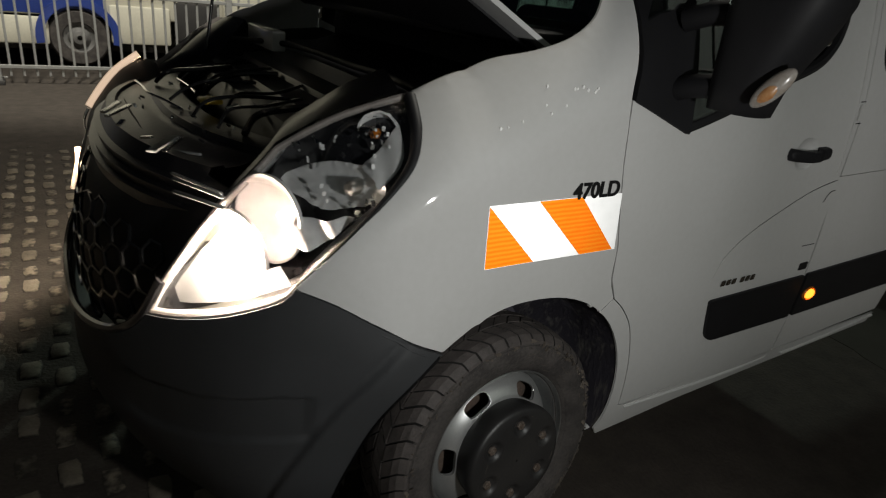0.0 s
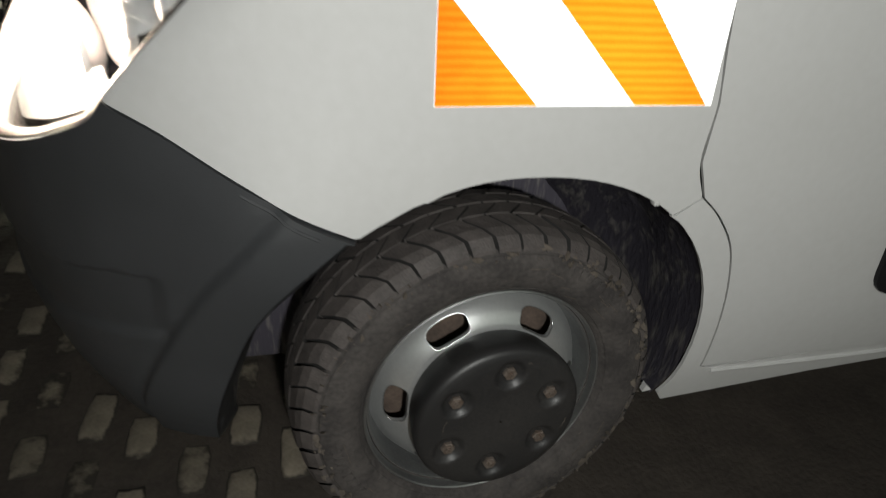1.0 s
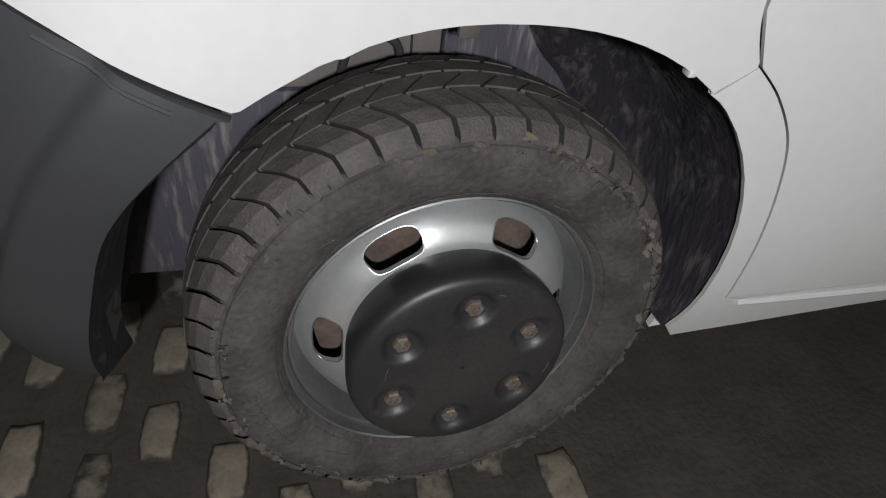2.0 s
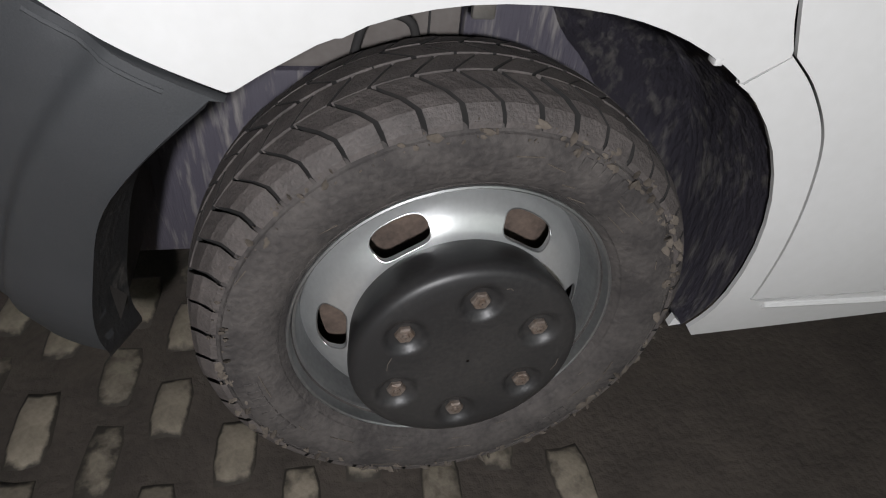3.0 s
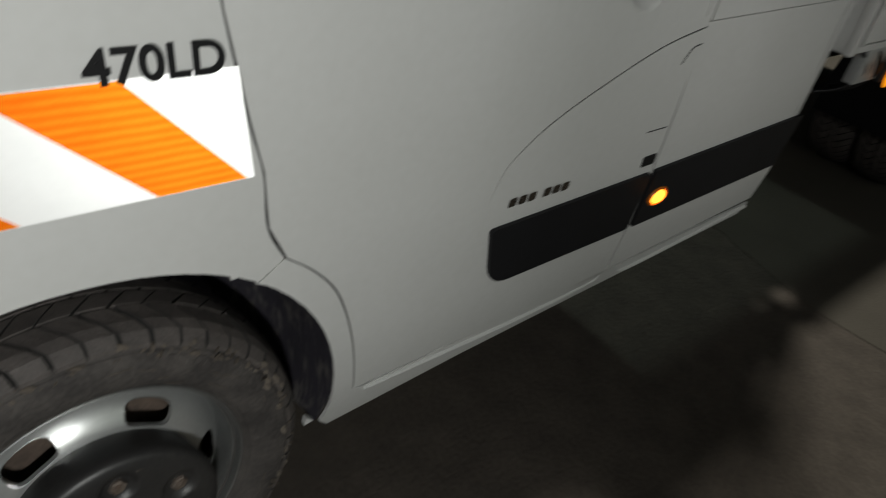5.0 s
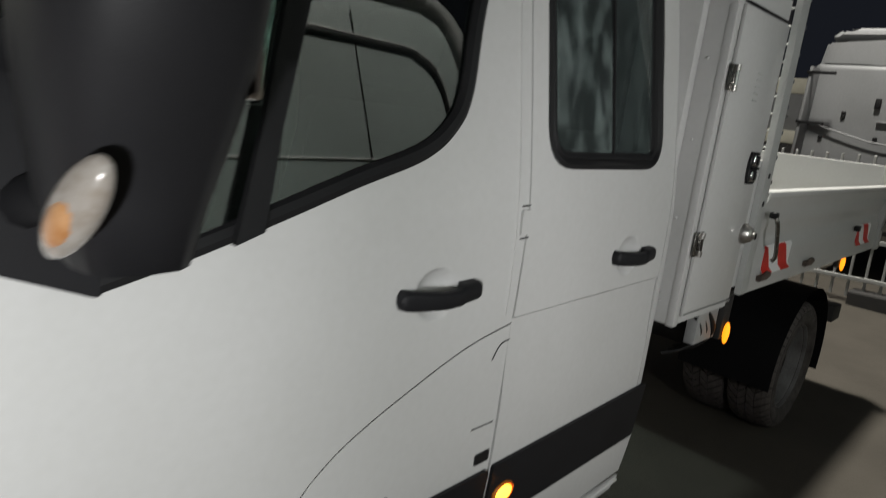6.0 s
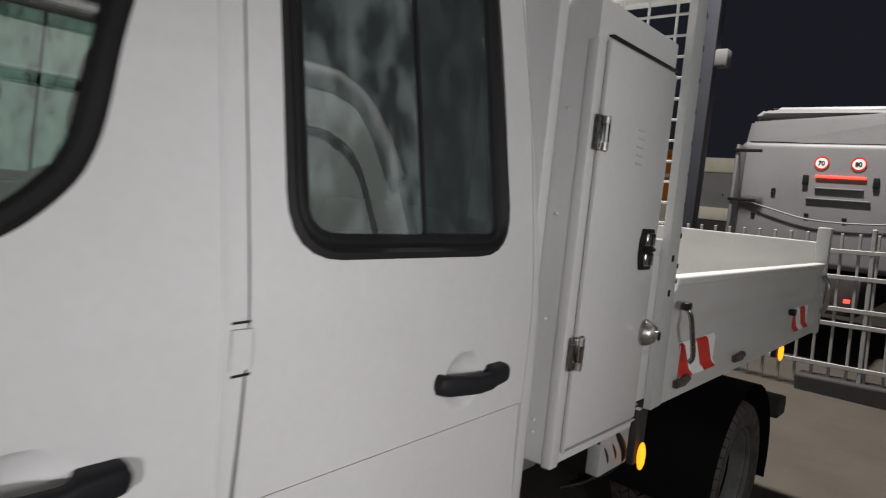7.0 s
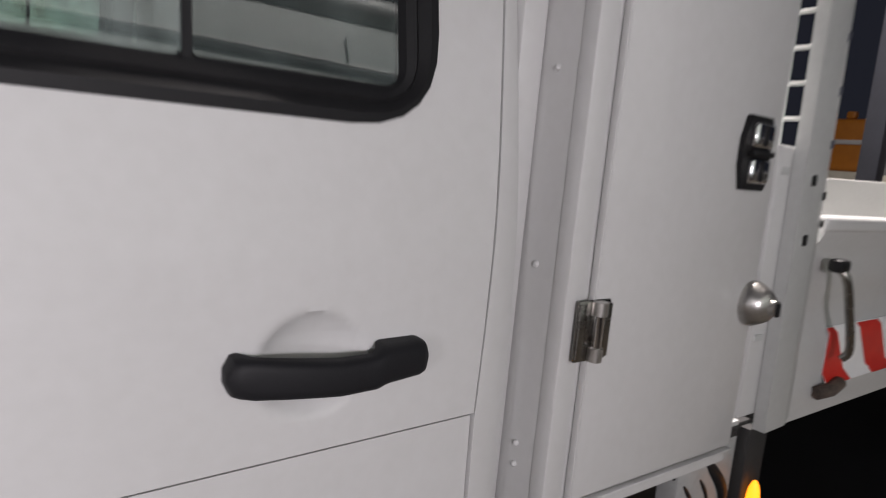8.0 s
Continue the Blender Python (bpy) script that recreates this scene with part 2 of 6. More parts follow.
AMBER = surface("amber_glass", (0.55, 0.16, 0.02), 0.15, scale=30, fine=100, bump=0.05, depth=0.0004, coat=0.6)
FACET = surface("facet_reflector", (0.88, 0.88, 0.88), 0.22, metal=0.12, second=(0.62, 0.62, 0.62), scale=40, fine=90, bump=0.1, depth=0.001)
DULLAMBER = surface("dull_amber", (0.30, 0.13, 0.045), 0.3, second=(0.42, 0.24, 0.12), scale=60, fine=200, bump=0.3, depth=0.001, coat=0.4)
INDICATOR = surface("indicator_lens", (0.28, 0.26, 0.24), 0.2, second=(0.20, 0.17, 0.14), scale=50, fine=160, bump=0.3, depth=0.001, coat=0.5)
HOUSING = surface("lamp_housing", (0.74, 0.74, 0.74), 0.3, metal=0.25, second=(0.55, 0.55, 0.55), scale=16, fine=60, bump=0.25, depth=0.004)
BEAD = surface("frosted_bead", (0.22, 0.20, 0.19), 0.3, second=(0.34, 0.31, 0.29), scale=30, fine=90, bump=0.2, depth=0.001, coat=0.4)
LENS = clear("clear_lens", (0.93, 0.94, 0.94), 1.45)
PANE = clear("tinted_pane", (0.45, 0.50, 0.48), 2.1)
FOGGED = clear("fogged_pane", (0.46, 0.51, 0.49), 1.9, 0.0, 0.25)
# clear pane: a pale wash is added to lift the dark inside behind it
WASHED = clear("pale_washed_pane", (0.50, 0.56, 0.55), 1.8, 0.0, 0.085)
TRAILER = surface("trailer_grey", (0.40, 0.46, 0.455), 0.45, second=(0.33, 0.38, 0.375), scale=2, fine=40, bump=0.05, depth=0.001)
RAILMETAL = surface("dull_rail", (0.42, 0.43, 0.43), 0.5, metal=0.6, second=(0.26, 0.27, 0.27), scale=30, fine=90, bump=0.6, depth=0.004)
MISTED = clear("misted_pane", (0.55, 0.62, 0.60), 1.4, 0.0, 0.58)
LIT = glow("headlight_bulb", (1.0, 0.82, 0.62), 45)
# dust and the rear wheels' shade are both put into this dark colour
DIMRIM = surface("dim_rim", (0.20, 0.20, 0.20), 0.6, metal=0.3, second=(0.10, 0.095, 0.09), scale=9, fine=120, bump=0.1, depth=0.001)
BAYPLASTIC = surface("bay_plastic", (0.013, 0.013, 0.015), 0.28, second=(0.008, 0.008, 0.009), scale=9, fine=90, bump=0.25, depth=0.002, spec=0.35)
DARKMAST = surface("dark_mast", (0.065, 0.070, 0.092), 0.6, second=(0.05, 0.054, 0.07), scale=4, fine=60, bump=0.1)
BOLTSTEEL = surface("bolt_steel", (0.30, 0.26, 0.23), 0.45, metal=0.7, second=(0.16, 0.11, 0.08), scale=90, fine=300, bump=0.2, depth=0.0005)
# darker copy of the wheel silver: the barrel's dark reflection is painted in
SHADEDSILVER = surface("shaded_rim_silver", (0.40, 0.41, 0.41), 0.32, metal=0.85, second=(0.26, 0.26, 0.26), scale=12, fine=140, bump=0.06, depth=0.0006)
MUD = surface("dried_mud", (0.12, 0.10, 0.082), 0.9, second=(0.06, 0.05, 0.04), scale=40, fine=200, bump=0.8, depth=0.002)
GLASSMIRROR = surface("mirror_glass", (0.8, 0.8, 0.8), 0.02, metal=1.0, scale=10, fine=40, bump=0.0)
DARKCHROME = surface("dark_lamp_shell", (0.020, 0.020, 0.022), 0.14, metal=0.0, second=(0.032, 0.032, 0.035), scale=9, fine=60, bump=0.05, depth=0.001, coat=0.5)
TREAD = surface("tread_rubber", (0.096, 0.083, 0.078), 0.6, second=(0.046, 0.040, 0.038), scale=34, fine=260, bump=0.9, depth=0.002, contrast=(0.34, 0.68))
# clean rubber made near black: the grooves' shade is put into the colour
GROOVESHADE = surface("tread_groove_shade", (0.006, 0.006, 0.006), 0.85, second=(0.018, 0.016, 0.015), scale=20, fine=90, bump=0.3, depth=0.001)
LITAMBER = glow("amber_marker", (1.0, 0.30, 0.012), 2.6)
SIDEAMBER = glow("amber_side_marker", (1.0, 0.30, 0.03), 10.0)
LENSGLOW = glow("glowing_lens_edge", (1.0, 0.74, 0.55), 2.6)
LITRED = glow("red_marker", (1.0, 0.06, 0.04), 2.5)
LITLAMP = glow("lamp_face", (0.9, 1.0, 0.92), 60)


# ---- mesh helpers ----
def to_object(name, bm, material, parent=None, label="", smooth=False):
    mesh = bpy.data.meshes.new(name)
    bm.normal_update()
    bm.to_mesh(mesh)
    bm.free()
    if smooth:
        mesh.shade_smooth()
        mesh.set_sharp_from_angle(angle=radians(38))
    for mt in (material if isinstance(material, (list, tuple)) else [material]):
        mesh.materials.append(mt)
    ob = new(name, mesh)
    ob.parent = parent
    return tagged(ob, label)


def part(name, bm, material, parent, label="", smooth=True):
    return to_object(name, bm, material, parent, label, smooth)


def box(bm, x0, x1, y0, y1, z0, z1, bevel=0.0, seg=2, m=None):
    r = bmesh.ops.create_cube(bm, size=1)
    vs = r["verts"]
    bmesh.ops.scale(bm, vec=(x1 - x0, y1 - y0, z1 - z0), verts=vs)
    bmesh.ops.translate(bm, vec=((x0 + x1) / 2, (y0 + y1) / 2, (z0 + z1) / 2), verts=vs)
    if m is not None:
        bmesh.ops.transform(bm, matrix=m, verts=vs)
    if bevel:
        es = list({e for v in vs for e in v.link_edges})
        bmesh.ops.bevel(bm, geom=es, offset=bevel, segments=seg, profile=0.5, affect="EDGES")
    return bm


def new_box(*a, **k):
    return box(bmesh.new(), *a, **k)


def lathe(profile, n=64, axis="y", close=False):
    """Turns (r, h) pairs round the y axis (h along y) or z."""
    bm = bmesh.new()
    rings = []
    for r, h in profile:
        ring = []
        for i in range(n):
            a = 2 * math.pi * i / n
            c, s = r * math.cos(a), r * math.sin(a)
            ring.append(bm.verts.new((c, h, s) if axis == "y" else (c, s, h)))
        rings.append(ring)
    for a, b in zip(rings, rings[1:]):
        for i in range(n):
            j = (i + 1) % n
            bm.faces.new((a[i], a[j], b[j], b[i]))
    if close:
        bm.faces.new(rings[0])
        bm.faces.new(rings[-1])
    bmesh.ops.recalc_face_normals(bm, faces=bm.faces)
    return bm


def tube(points, r, n=10, bm=None):
    """A round bar along points."""
    bm = bm or bmesh.new()
    pts = [Vector(p) for p in points]
    rings, side = [], None
    for i, p in enumerate(pts):
        d = (pts[min(i + 1, len(pts) - 1)] - pts[max(i - 1, 0)]).normalized()
        if side is None:
            side = d.orthogonal()
        side = (side - d * side.dot(d)).normalized()
        top = side.cross(d)
        rings.append([bm.verts.new(p + r * (math.cos(2 * math.pi * k / n) * side + math.sin(2 * math.pi * k / n) * top)) for k in range(n)])
    for a, b in zip(rings, rings[1:]):
        for k in range(n):
            bm.faces.new((a[k], a[(k + 1) % n], b[(k + 1) % n], b[k]))
    bm.faces.new(rings[0])
    bm.faces.new(rings[-1])
    bmesh.ops.recalc_face_normals(bm, faces=bm.faces)
    return bm


def lerp(pts, v):
    if v <= pts[0][0]:
        return pts[0][1]
    for (a, b), (c, d) in zip(pts, pts[1:]):
        if v <= c:
            return b + (d - b) * (v - a) / (c - a)
    return pts[-1][1]


def smooth01(v):
    v = min(max(v, 0), 1)
    return v * v * (3 - 2 * v)


def rounded(outline, radius=0.02, seg=5):
    """Rounds the corners of a closed outline."""
    out, n = [], len(outline)
    for i in range(n):
        a, b, c = (Vector(outline[k % n][:2]) for k in (i - 1, i, i + 1))
        r = outline[i][2] if len(outline[i]) > 2 else radius
        d0, d1 = (a - b), (c - b)
        r = min(r, d0.length * 0.45, d1.length * 0.45)
        p0, p1 = b + d0.normalized() * r, b + d1.normalized() * r
        for k in range(seg + 1):
            t = k / seg
            out.append(tuple((1 - t) ** 2 * p0 + 2 * t * (1 - t) * b + t * t * p1))
    return out


def spline(points, per=6):
    """A smooth open line through points."""
    P = [Vector(p) for p in points]
    out = []
    for i in range(len(P) - 1):
        a, b, c, d = P[max(i - 1, 0)], P[i], P[i + 1], P[min(i + 2, len(P) - 1)]
        for k in range(per):
            t = k / per
            out.append(tuple(0.5 * (2 * b + (c - a) * t + (2 * a - 5 * b + 4 * c - d) * t * t + (3 * b - a - 3 * c + d) * t ** 3)))
    out.append(tuple(P[-1]))
    return out


def sheet(outline, fn, thick=0.004, step=0.05, fine=()):
    """A formed panel: a flat outline (u, v), cut into a fine grid, laid on the surface fn(u, v, inset) and given a thickness."""
    bm = bmesh.new()
    bm.faces.new([bm.verts.new((u, v, 0)) for u, v in outline])
    us, vs = [p[0] for p in outline], [p[1] for p in outline]
    cuts = []
    k = math.floor(min(us) / step) + 1
    while k * step < max(us):
        cuts.append((0, k * step))
        k += 1
    k = math.floor(min(vs) / step) + 1
    while k * step < max(vs):
        cuts.append((1, k * step))
        k += 1
    for axis, at in cuts:
        bmesh.ops.bisect_plane(bm, geom=bm.verts[:] + bm.edges[:] + bm.faces[:], dist=1e-6,
                               plane_co=(at, 0, 0) if axis == 0 else (0, at, 0), plane_no=(1, 0, 0) if axis == 0 else (0, 1, 0))
    for u0, u1, v0, v1, st in fine:
        for axis, lo, hi in ((0, u0, u1), (1, v0, v1)):
            for i in range(int((hi - lo) / st) + 1):
                at = lo + i * st + 0.0003
                near = [f for f in bm.faces if u0 - 0.06 < f.calc_center_median().x < u1 + 0.06 and v0 - 0.06 < f.calc_center_median().y < v1 + 0.06]
                geom = list({v for f in near for v in f.verts}) + list({e for f in near for e in f.edges}) + near
                bmesh.ops.bisect_plane(bm, geom=geom, dist=1e-6, plane_co=(at, 0, 0) if axis == 0 else (0, at, 0),
                                       plane_no=(1, 0, 0) if axis == 0 else (0, 1, 0))
    bmesh.ops.triangulate(bm, faces=[f for f in bm.faces if len(f.verts) > 4])
    bm.verts.index_update()
    flat = [(v.co.x, v.co.y) for v in bm.verts]
    faces = [[v.index for v in f.verts] for f in bm.faces]
    rim = [[v.index for v in e.verts] for e in bm.edges if len(e.link_faces) == 1]
    bm.free()
    bm = bmesh.new()
    front = [bm.verts.new(fn(u, v, 0.0)) for u, v in flat]
    back = [bm.verts.new(fn(u, v, thick)) for u, v in flat]
    for f in faces:
        bm.faces.new([front[i] for i in f])
        bm.faces.new([back[i] for i in reversed(f)])
    for a, b in rim:
        bm.faces.new((front[a], front[b], back[b], back[a]))
    bmesh.ops.recalc_face_normals(bm, faces=bm.faces)
    return bm


def thing(name, label, category, group="", kind=""):
    ob = new(name)
    ob.empty_display_size = 0.1
    return tagged(ob, label, category, group, kind)


def letters(text, size, depth, material, parent, matrix, name="lettering"):
    """Words in the built-in font, as a mesh."""
    cu = bpy.data.curves.new(name, "FONT")
    cu.body, cu.size, cu.extrude, cu.offset = text, size, depth, size * 0.022
    tmp = new(name, cu)
    mesh = bpy.data.meshes.new_from_object(tmp)
    bpy.data.objects.remove(tmp)
    mesh.materials.clear()
    mesh.materials.append(material)
    ob = new(name, mesh)
    ob.parent = parent
    ob.matrix_local = matrix
    return ob


# ---- ground ----
def slab(name, x0, x1, y0, y1, z0, z1, material, label, category):
    ob = to_object(name, new_box(x0, x1, y0, y1, z0, z1), material)
    return tagged(ob, label, category, kind="structure")


slab("ground", -900, 900, -900, 900, -0.4, -0.035, SOIL, "dark damp earth of a storage yard at night", "ground")
bm = bmesh.new()
edge = [(2.3 + 0.16 * noise.noise((0, y * 1.3, 3)) + 0.05 * noise.noise((5, y * 6, 3)), y) for y in np.linspace(-6, 10, 220)]
top = [bm.verts.new((x, y, -0.0085)) for x, y in [(60, -40), (60, 60), (2.3, 60)] + edge[::-1] + [(2.3, -40)]]
bm.faces.new(top)
bmesh.ops.recalc_face_normals(bm, faces=bm.faces)
if bm.faces[:][0].normal.z < 0:
    bmesh.ops.reverse_faces(bm, faces=bm.faces)
low = bmesh.ops.extrude_face_region(bm, geom=bm.faces[:])
bmesh.ops.translate(bm, vec=(0, 0, 0.0), verts=[v for v in low["geom"] if isinstance(v, bmesh.types.BMVert)])
for v in top:
    v.co.z = -0.2
bmesh.ops.recalc_face_normals(bm, faces=bm.faces)
tagged(to_object("road", bm, ASPHALT), "worn brownish asphalt of the yard behind the front wheel", "asphalt", kind="structure")

# ---- the crew cab tipper ----
truck = thing("crew_cab_tipper", "white crew cab tipper with black bumper, raised bonnet, lit headlights", "truck")
YS = [(0.15, .07), (.22, .055), (.3, .03), (.45, .012), (.7, 0), (1.1, 0), (1.25, .006), (1.4, .03), (1.7, .085), (2.0, .15), (2.25, .28)]
XN = [(.2, .80), (.35, .87), (.6, .87), (.75, .85), (.9, .80), (1.05, .73), (1.2, .64), (1.4, .5)]
MID = 1.035


def soft(pts, v):
    return (lerp(pts, v - 0.06) + lerp(pts, v - 0.03) + lerp(pts, v) + lerp(pts, v + 0.03) + lerp(pts, v + 0.06)) / 5


def skin(u, z, off=0.0):
    """The cab's outer form: u runs back along the side, and round the corner to the nose where it is below -0.15."""
    ys = soft(YS, z)
    zs = min(1.0 + (max(u, -.6) + .3) * .6, 1.45)
    if z > zs and u < .8:
        ys += 3.6 * (z - zs) ** 2
    ys -= .032 * math.exp(-((u + .27) / .13) ** 2 - ((z - .68) / .16) ** 2)
    if u >= -.15:
        return Vector((u, ys + off, z))
    th = min((-.15 - u) / 1.3, 1) * math.pi / 2
    a = soft(XN, z) - .15 + max(.078 - .14 * max(z - .76, 0), 0.02) * smooth01((th / (math.pi / 2) - .52) / .48)
    return Vector((-.15 - (a - off) * math.sin(th) ** 0.66, ys + off + (MID - ys - off) * (1 - math.cos(th) ** 0.66), z))


def far(fn):
    """The same form on the vehicle's other side."""
    def other(u, z, off=0.0):
        p = fn(u, z, off)
        return Vector((p.x, 2 * MID - p.y, p.z))
    return other


def arch(a, grow=0.0):
    """The wheel opening's edge, by angle from the back."""
    c, s = math.cos(radians(a)), math.sin(radians(a))
    w, e = (0.399 + grow, 2 / 2.25) if c > 0 else (0.418 + grow, 2 / 2.08)
    return (math.copysign(abs(c) ** e, c) * w, 0.34 + max(s, 0) ** e * (0.444 + grow) if s > 0 else 0.34 + s * 0.3)


def along(x, z):
    """The u of a place x on the near side, at height z."""
    if x >= -.15:
        return x
    k = min(((-.15 - x) / (soft(XN, z) - .15)) ** (1 / 0.66), 1)
    return -.15 - math.asin(k) * 1.3 / (math.pi / 2)


SEAM = spline([(0.292, 0.738), (0.335, 0.70), (0.38, 0.64), (0.41, 0.56), (0.43, 0.47), (0.442, 0.38), (0.446, 0.335)])
SEAMTOP = spline([(0.29, 1.56), (0.262, 1.48), (0.236, 1.39), (0.215, 1.28), (0.217, 1.18), (0.223, 1.1), (0.245, 0.97), (0.262, 0.89), (0.266, 0.80), (0.292, 0.738)])
LAMPEDGE = spline([(-0.262, 1.235), (-0.265, 1.21), (-0.272, 1.17), (-0.295, 1.115), (-0.35, 1.055), (-0.43, .98), (-0.51, .908), (-0.552, .87)])
LAMPLOW = spline([(-0.552, .87), (-0.585, .838), (-0.67, .805), (-0.76, .775), (-0.90, .735), (-1.005, .712)])
LAMPTOP = spline([(-1.005, .712), (-0.96, .82), (-0.89, .92), (-0.785, 1.0), (-0.61, 1.085), (-0.45, 1.165), (-0.34, 1.208), (-0.262, 1.235)])
WINGTOP = spline([(-0.262, 1.24), (-0.17, 1.283), (-0.09, 1.32), (0.0, 1.345), (0.08, 1.375), (0.145, 1.415), (0.19, 1.46), (0.222, 1.505), (0.25, 1.545), (0.29, 1.56)])
BUMPTOP = spline([(-0.552, .867), (-0.44, .840), (-0.32, .789), (-0.255, .751), (-0.215, .726), (-0.190, .708)])
BUMPARCH = [(along(x, z), z) for x, z in spline([(-0.261, .708), (-0.314, .66), (-0.36, .605), (-0.392, .545), (-0.422, .46), (-0.447, .38), (-0.461, .31), (-0.462, .27), (-0.468, .248)], 3)]


def cab_front(fn, near):
    # front wing
    wing = [(-0.188, .711)] + [(along(*arch(a)), arch(a)[1]) for a in range(119, 50, -4)] + [(0.245, 0.707)]
    outline = wing + [(0.288, 0.738)] + [(u - 0.002, z) for u, z in reversed(SEAMTOP[:-1])] + [(u, z) for u, z in reversed(WINGTOP[:-1])][0:] + LAMPEDGE[1:] + BUMPTOP[1:-1]
    part("front_wing", sheet(outline, fn, 0.006, 0.025), WHITE, truck)
    # rear lip of the arch running into the sill
    lip = [arch(a) for a in range(49, -18, -6)] + [(0.405, 0.222), (0.75, 0.265), (1.2, 0.30), (1.88, 0.345), (1.905, 0.385)]
    outline = [(0.25, 0.706)] + lip + [(0.47, 0.328)] + [(u - 0.002, z) for u, z in reversed(SEAM)]
    part("sill", sheet(outline, fn, 0.007, 0.05), WHITE, truck)
    part("sill_bead", tube(spline([fn(0.475, 0.318, 0.0), fn(0.75, 0.315, -0.001), fn(1.0, 0.318, -0.001), fn(1.165, 0.328, 0.003), fn(1.195, 0.345, 0.004)]), 0.006, 8), WHITE, truck)
    part("sill_bead", tube(spline([fn(1.285, 0.330, 0.003), fn(1.33, 0.324, -0.001), fn(1.6, 0.344, -0.001), fn(1.90, 0.372, 0.0)]), 0.006, 8), WHITE, truck)
    # bumper
    def raised(u, z, off=0.0):
        edge = lerp([(.2, -.60), (.3, -.59), (.48, -.47), (.61, -.38), (.70, -.31), (.75, -.27)], z)
        return fn(u, z, off - 0.009 * smooth01((u - edge + 0.01) / 0.03) * smooth01((0.79 - z) / 0.08) + 0.004 * math.exp(-((u - edge + 0.012) / 0.016) ** 2) + 0.007 * smooth01((lerp([(-1.0, .54), (-.74, .58), (-.55, .615), (-.42, .62)], u) - z) / 0.010) * smooth01((z - lerp([(-1.0, .40), (-.64, .47), (-.48, .49)], u)) / 0.022) * smooth01((-.44 - u) / 0.05))
    low = BUMPARCH + [(-.52, .236), (-.62, .225), (-1.0, .225), (-1.45, .23)]
    outline = low + [(-1.45, 0.54), (-1.36, 0.545), (-1.2, 0.585), (-1.1, 0.625), (-1.03, 0.69)] + [(u, z - 0.004) for u, z in reversed(LAMPLOW)] + [(u, z - 0.004) for u, z in BUMPTOP[1:-1]]
    b = part("front_bumper", sheet(outline, raised, 0.012, 0.03 if near else 0.06, [(-0.62, -0.26, 0.24, 0.77, 0.008), (-1.0, -0.62, 0.39, 0.62, 0.010)] if near else ()), BUMPER, truck, "dark grey moulded plastic bumper with scuffs")
    part("top_lip", tube([raised(u, z - 0.016, 0.003) for u, z in BUMPTOP if -0.33 < u < -0.222], 0.004, 8), BUMPER, b)
    # inner edge of the bumper at the wheel
    bm = bmesh.new()
    edge = BUMPARCH
    rows = [[bm.verts.new(raised(u, z, d)) for u, z in edge] for d in (-0.010, 0.012, 0.03, 0.055)]
    for r0, r1 in zip(rows, rows[1:]):
        for i in range(len(edge) - 1):
            bm.faces.new((r0[i], r0[i + 1], r1[i + 1], r1[i]))
    part("return_edge", bm, MUDDYBLACK, b, "black inner edge with dried mud streaks")
    # headlight
    shell = LAMPEDGE[1:] + LAMPLOW[1:] + LAMPTOP[1:]
    def back(u, z, off=0.0):
        c = (-0.66, 0.93)
        d = math.hypot((u - c[0]) * 0.8, z - c[1])
        return fn(u, z, off + 0.03 + 0.10 * smooth01((0.34 - d) / 0.3))
    hl = part("headlight", sheet(shell, back, 0.004, 0.05), DARKCHROME, truck, "lit headlight with a clear plastic lens")
    pane = part("lens", sheet(shell, lambda u, z, o=0.0: fn(u, z, o + (0.002 if near else -0.018)), 0.002, 0.05), LENS, hl, "clear curved lens")
    pane.visible_shadow = False
    # dark edge and chrome bead of the lamp
    path = [fn(u, z, 0.007) for u, z in LAMPEDGE[1:]]
    ring = bmesh.new()
    rows = []
    for k, p in enumerate(path):
        r = 0.0145 - 0.0095 * smooth01(k / (len(path) - 1) * 1.15 - 0.1)
        d = (path[min(k + 1, len(path) - 1)] - path[max(k - 1, 0)]).normalized()
        side = d.cross(Vector((0, 0, 1))).normalized()
        rise = side.cross(d)
        rows.append([ring.verts.new(p + (side * math.cos(a) + rise * math.sin(a)) * r) for a in np.linspace(0, 2 * math.pi, 10, endpoint=False)])
    for a, b in zip(rows, rows[1:]):
        for i in range(10):
            ring.faces.new((a[i], a[(i + 1) % 10], b[(i + 1) % 10], b[i]))
    bmesh.ops.recalc_face_normals(ring, faces=ring.faces)
    part("seal", ring, PLASTIC, hl)
    part("bead", tube([fn(u, z, 0.010 if near else -0.012) for u, z in LAMPTOP[::2]], 0.008 if near else 0.013, 8), BEAD, hl, "pale frosted edge of the lens")
    if not near:
        # self-glowing tubes stand in for lamp light leaking through the far lens
        part("lens_edge_glow", tube(spline([(-0.615, 1.80, 1.096), (-0.678, 1.80, 1.052), (-0.721, 1.80, 1.012), (-0.765, 1.79, 0.958), (-0.808, 1.78, 0.895)]), 0.013, 8), LENSGLOW, hl, "lens edge that glows of itself for the lamp's light")
        part("lens_edge_glow", tube(spline([(-0.862, 1.76, 0.740), (-0.866, 1.76, 0.685), (-0.880, 1.76, 0.630), (-0.893, 1.76, 0.575)]), 0.011, 8), LENSGLOW, hl, "lower lens edge that glows of itself for the lamp's light")
        bm = bmesh.new()
        edge = spline([(-0.55, 1.79, 1.075), (-0.61, 1.80, 1.075), (-0.672, 1.80, 1.045), (-0.713, 1.80, 1.005), (-0.757, 1.79, 0.95), (-0.80, 1.78, 0.885), (-0.822, 1.77, 0.81), (-0.850, 1.76, 0.735), (-0.868, 1.76, 0.63), (-0.882, 1.76, 0.56)], 3)
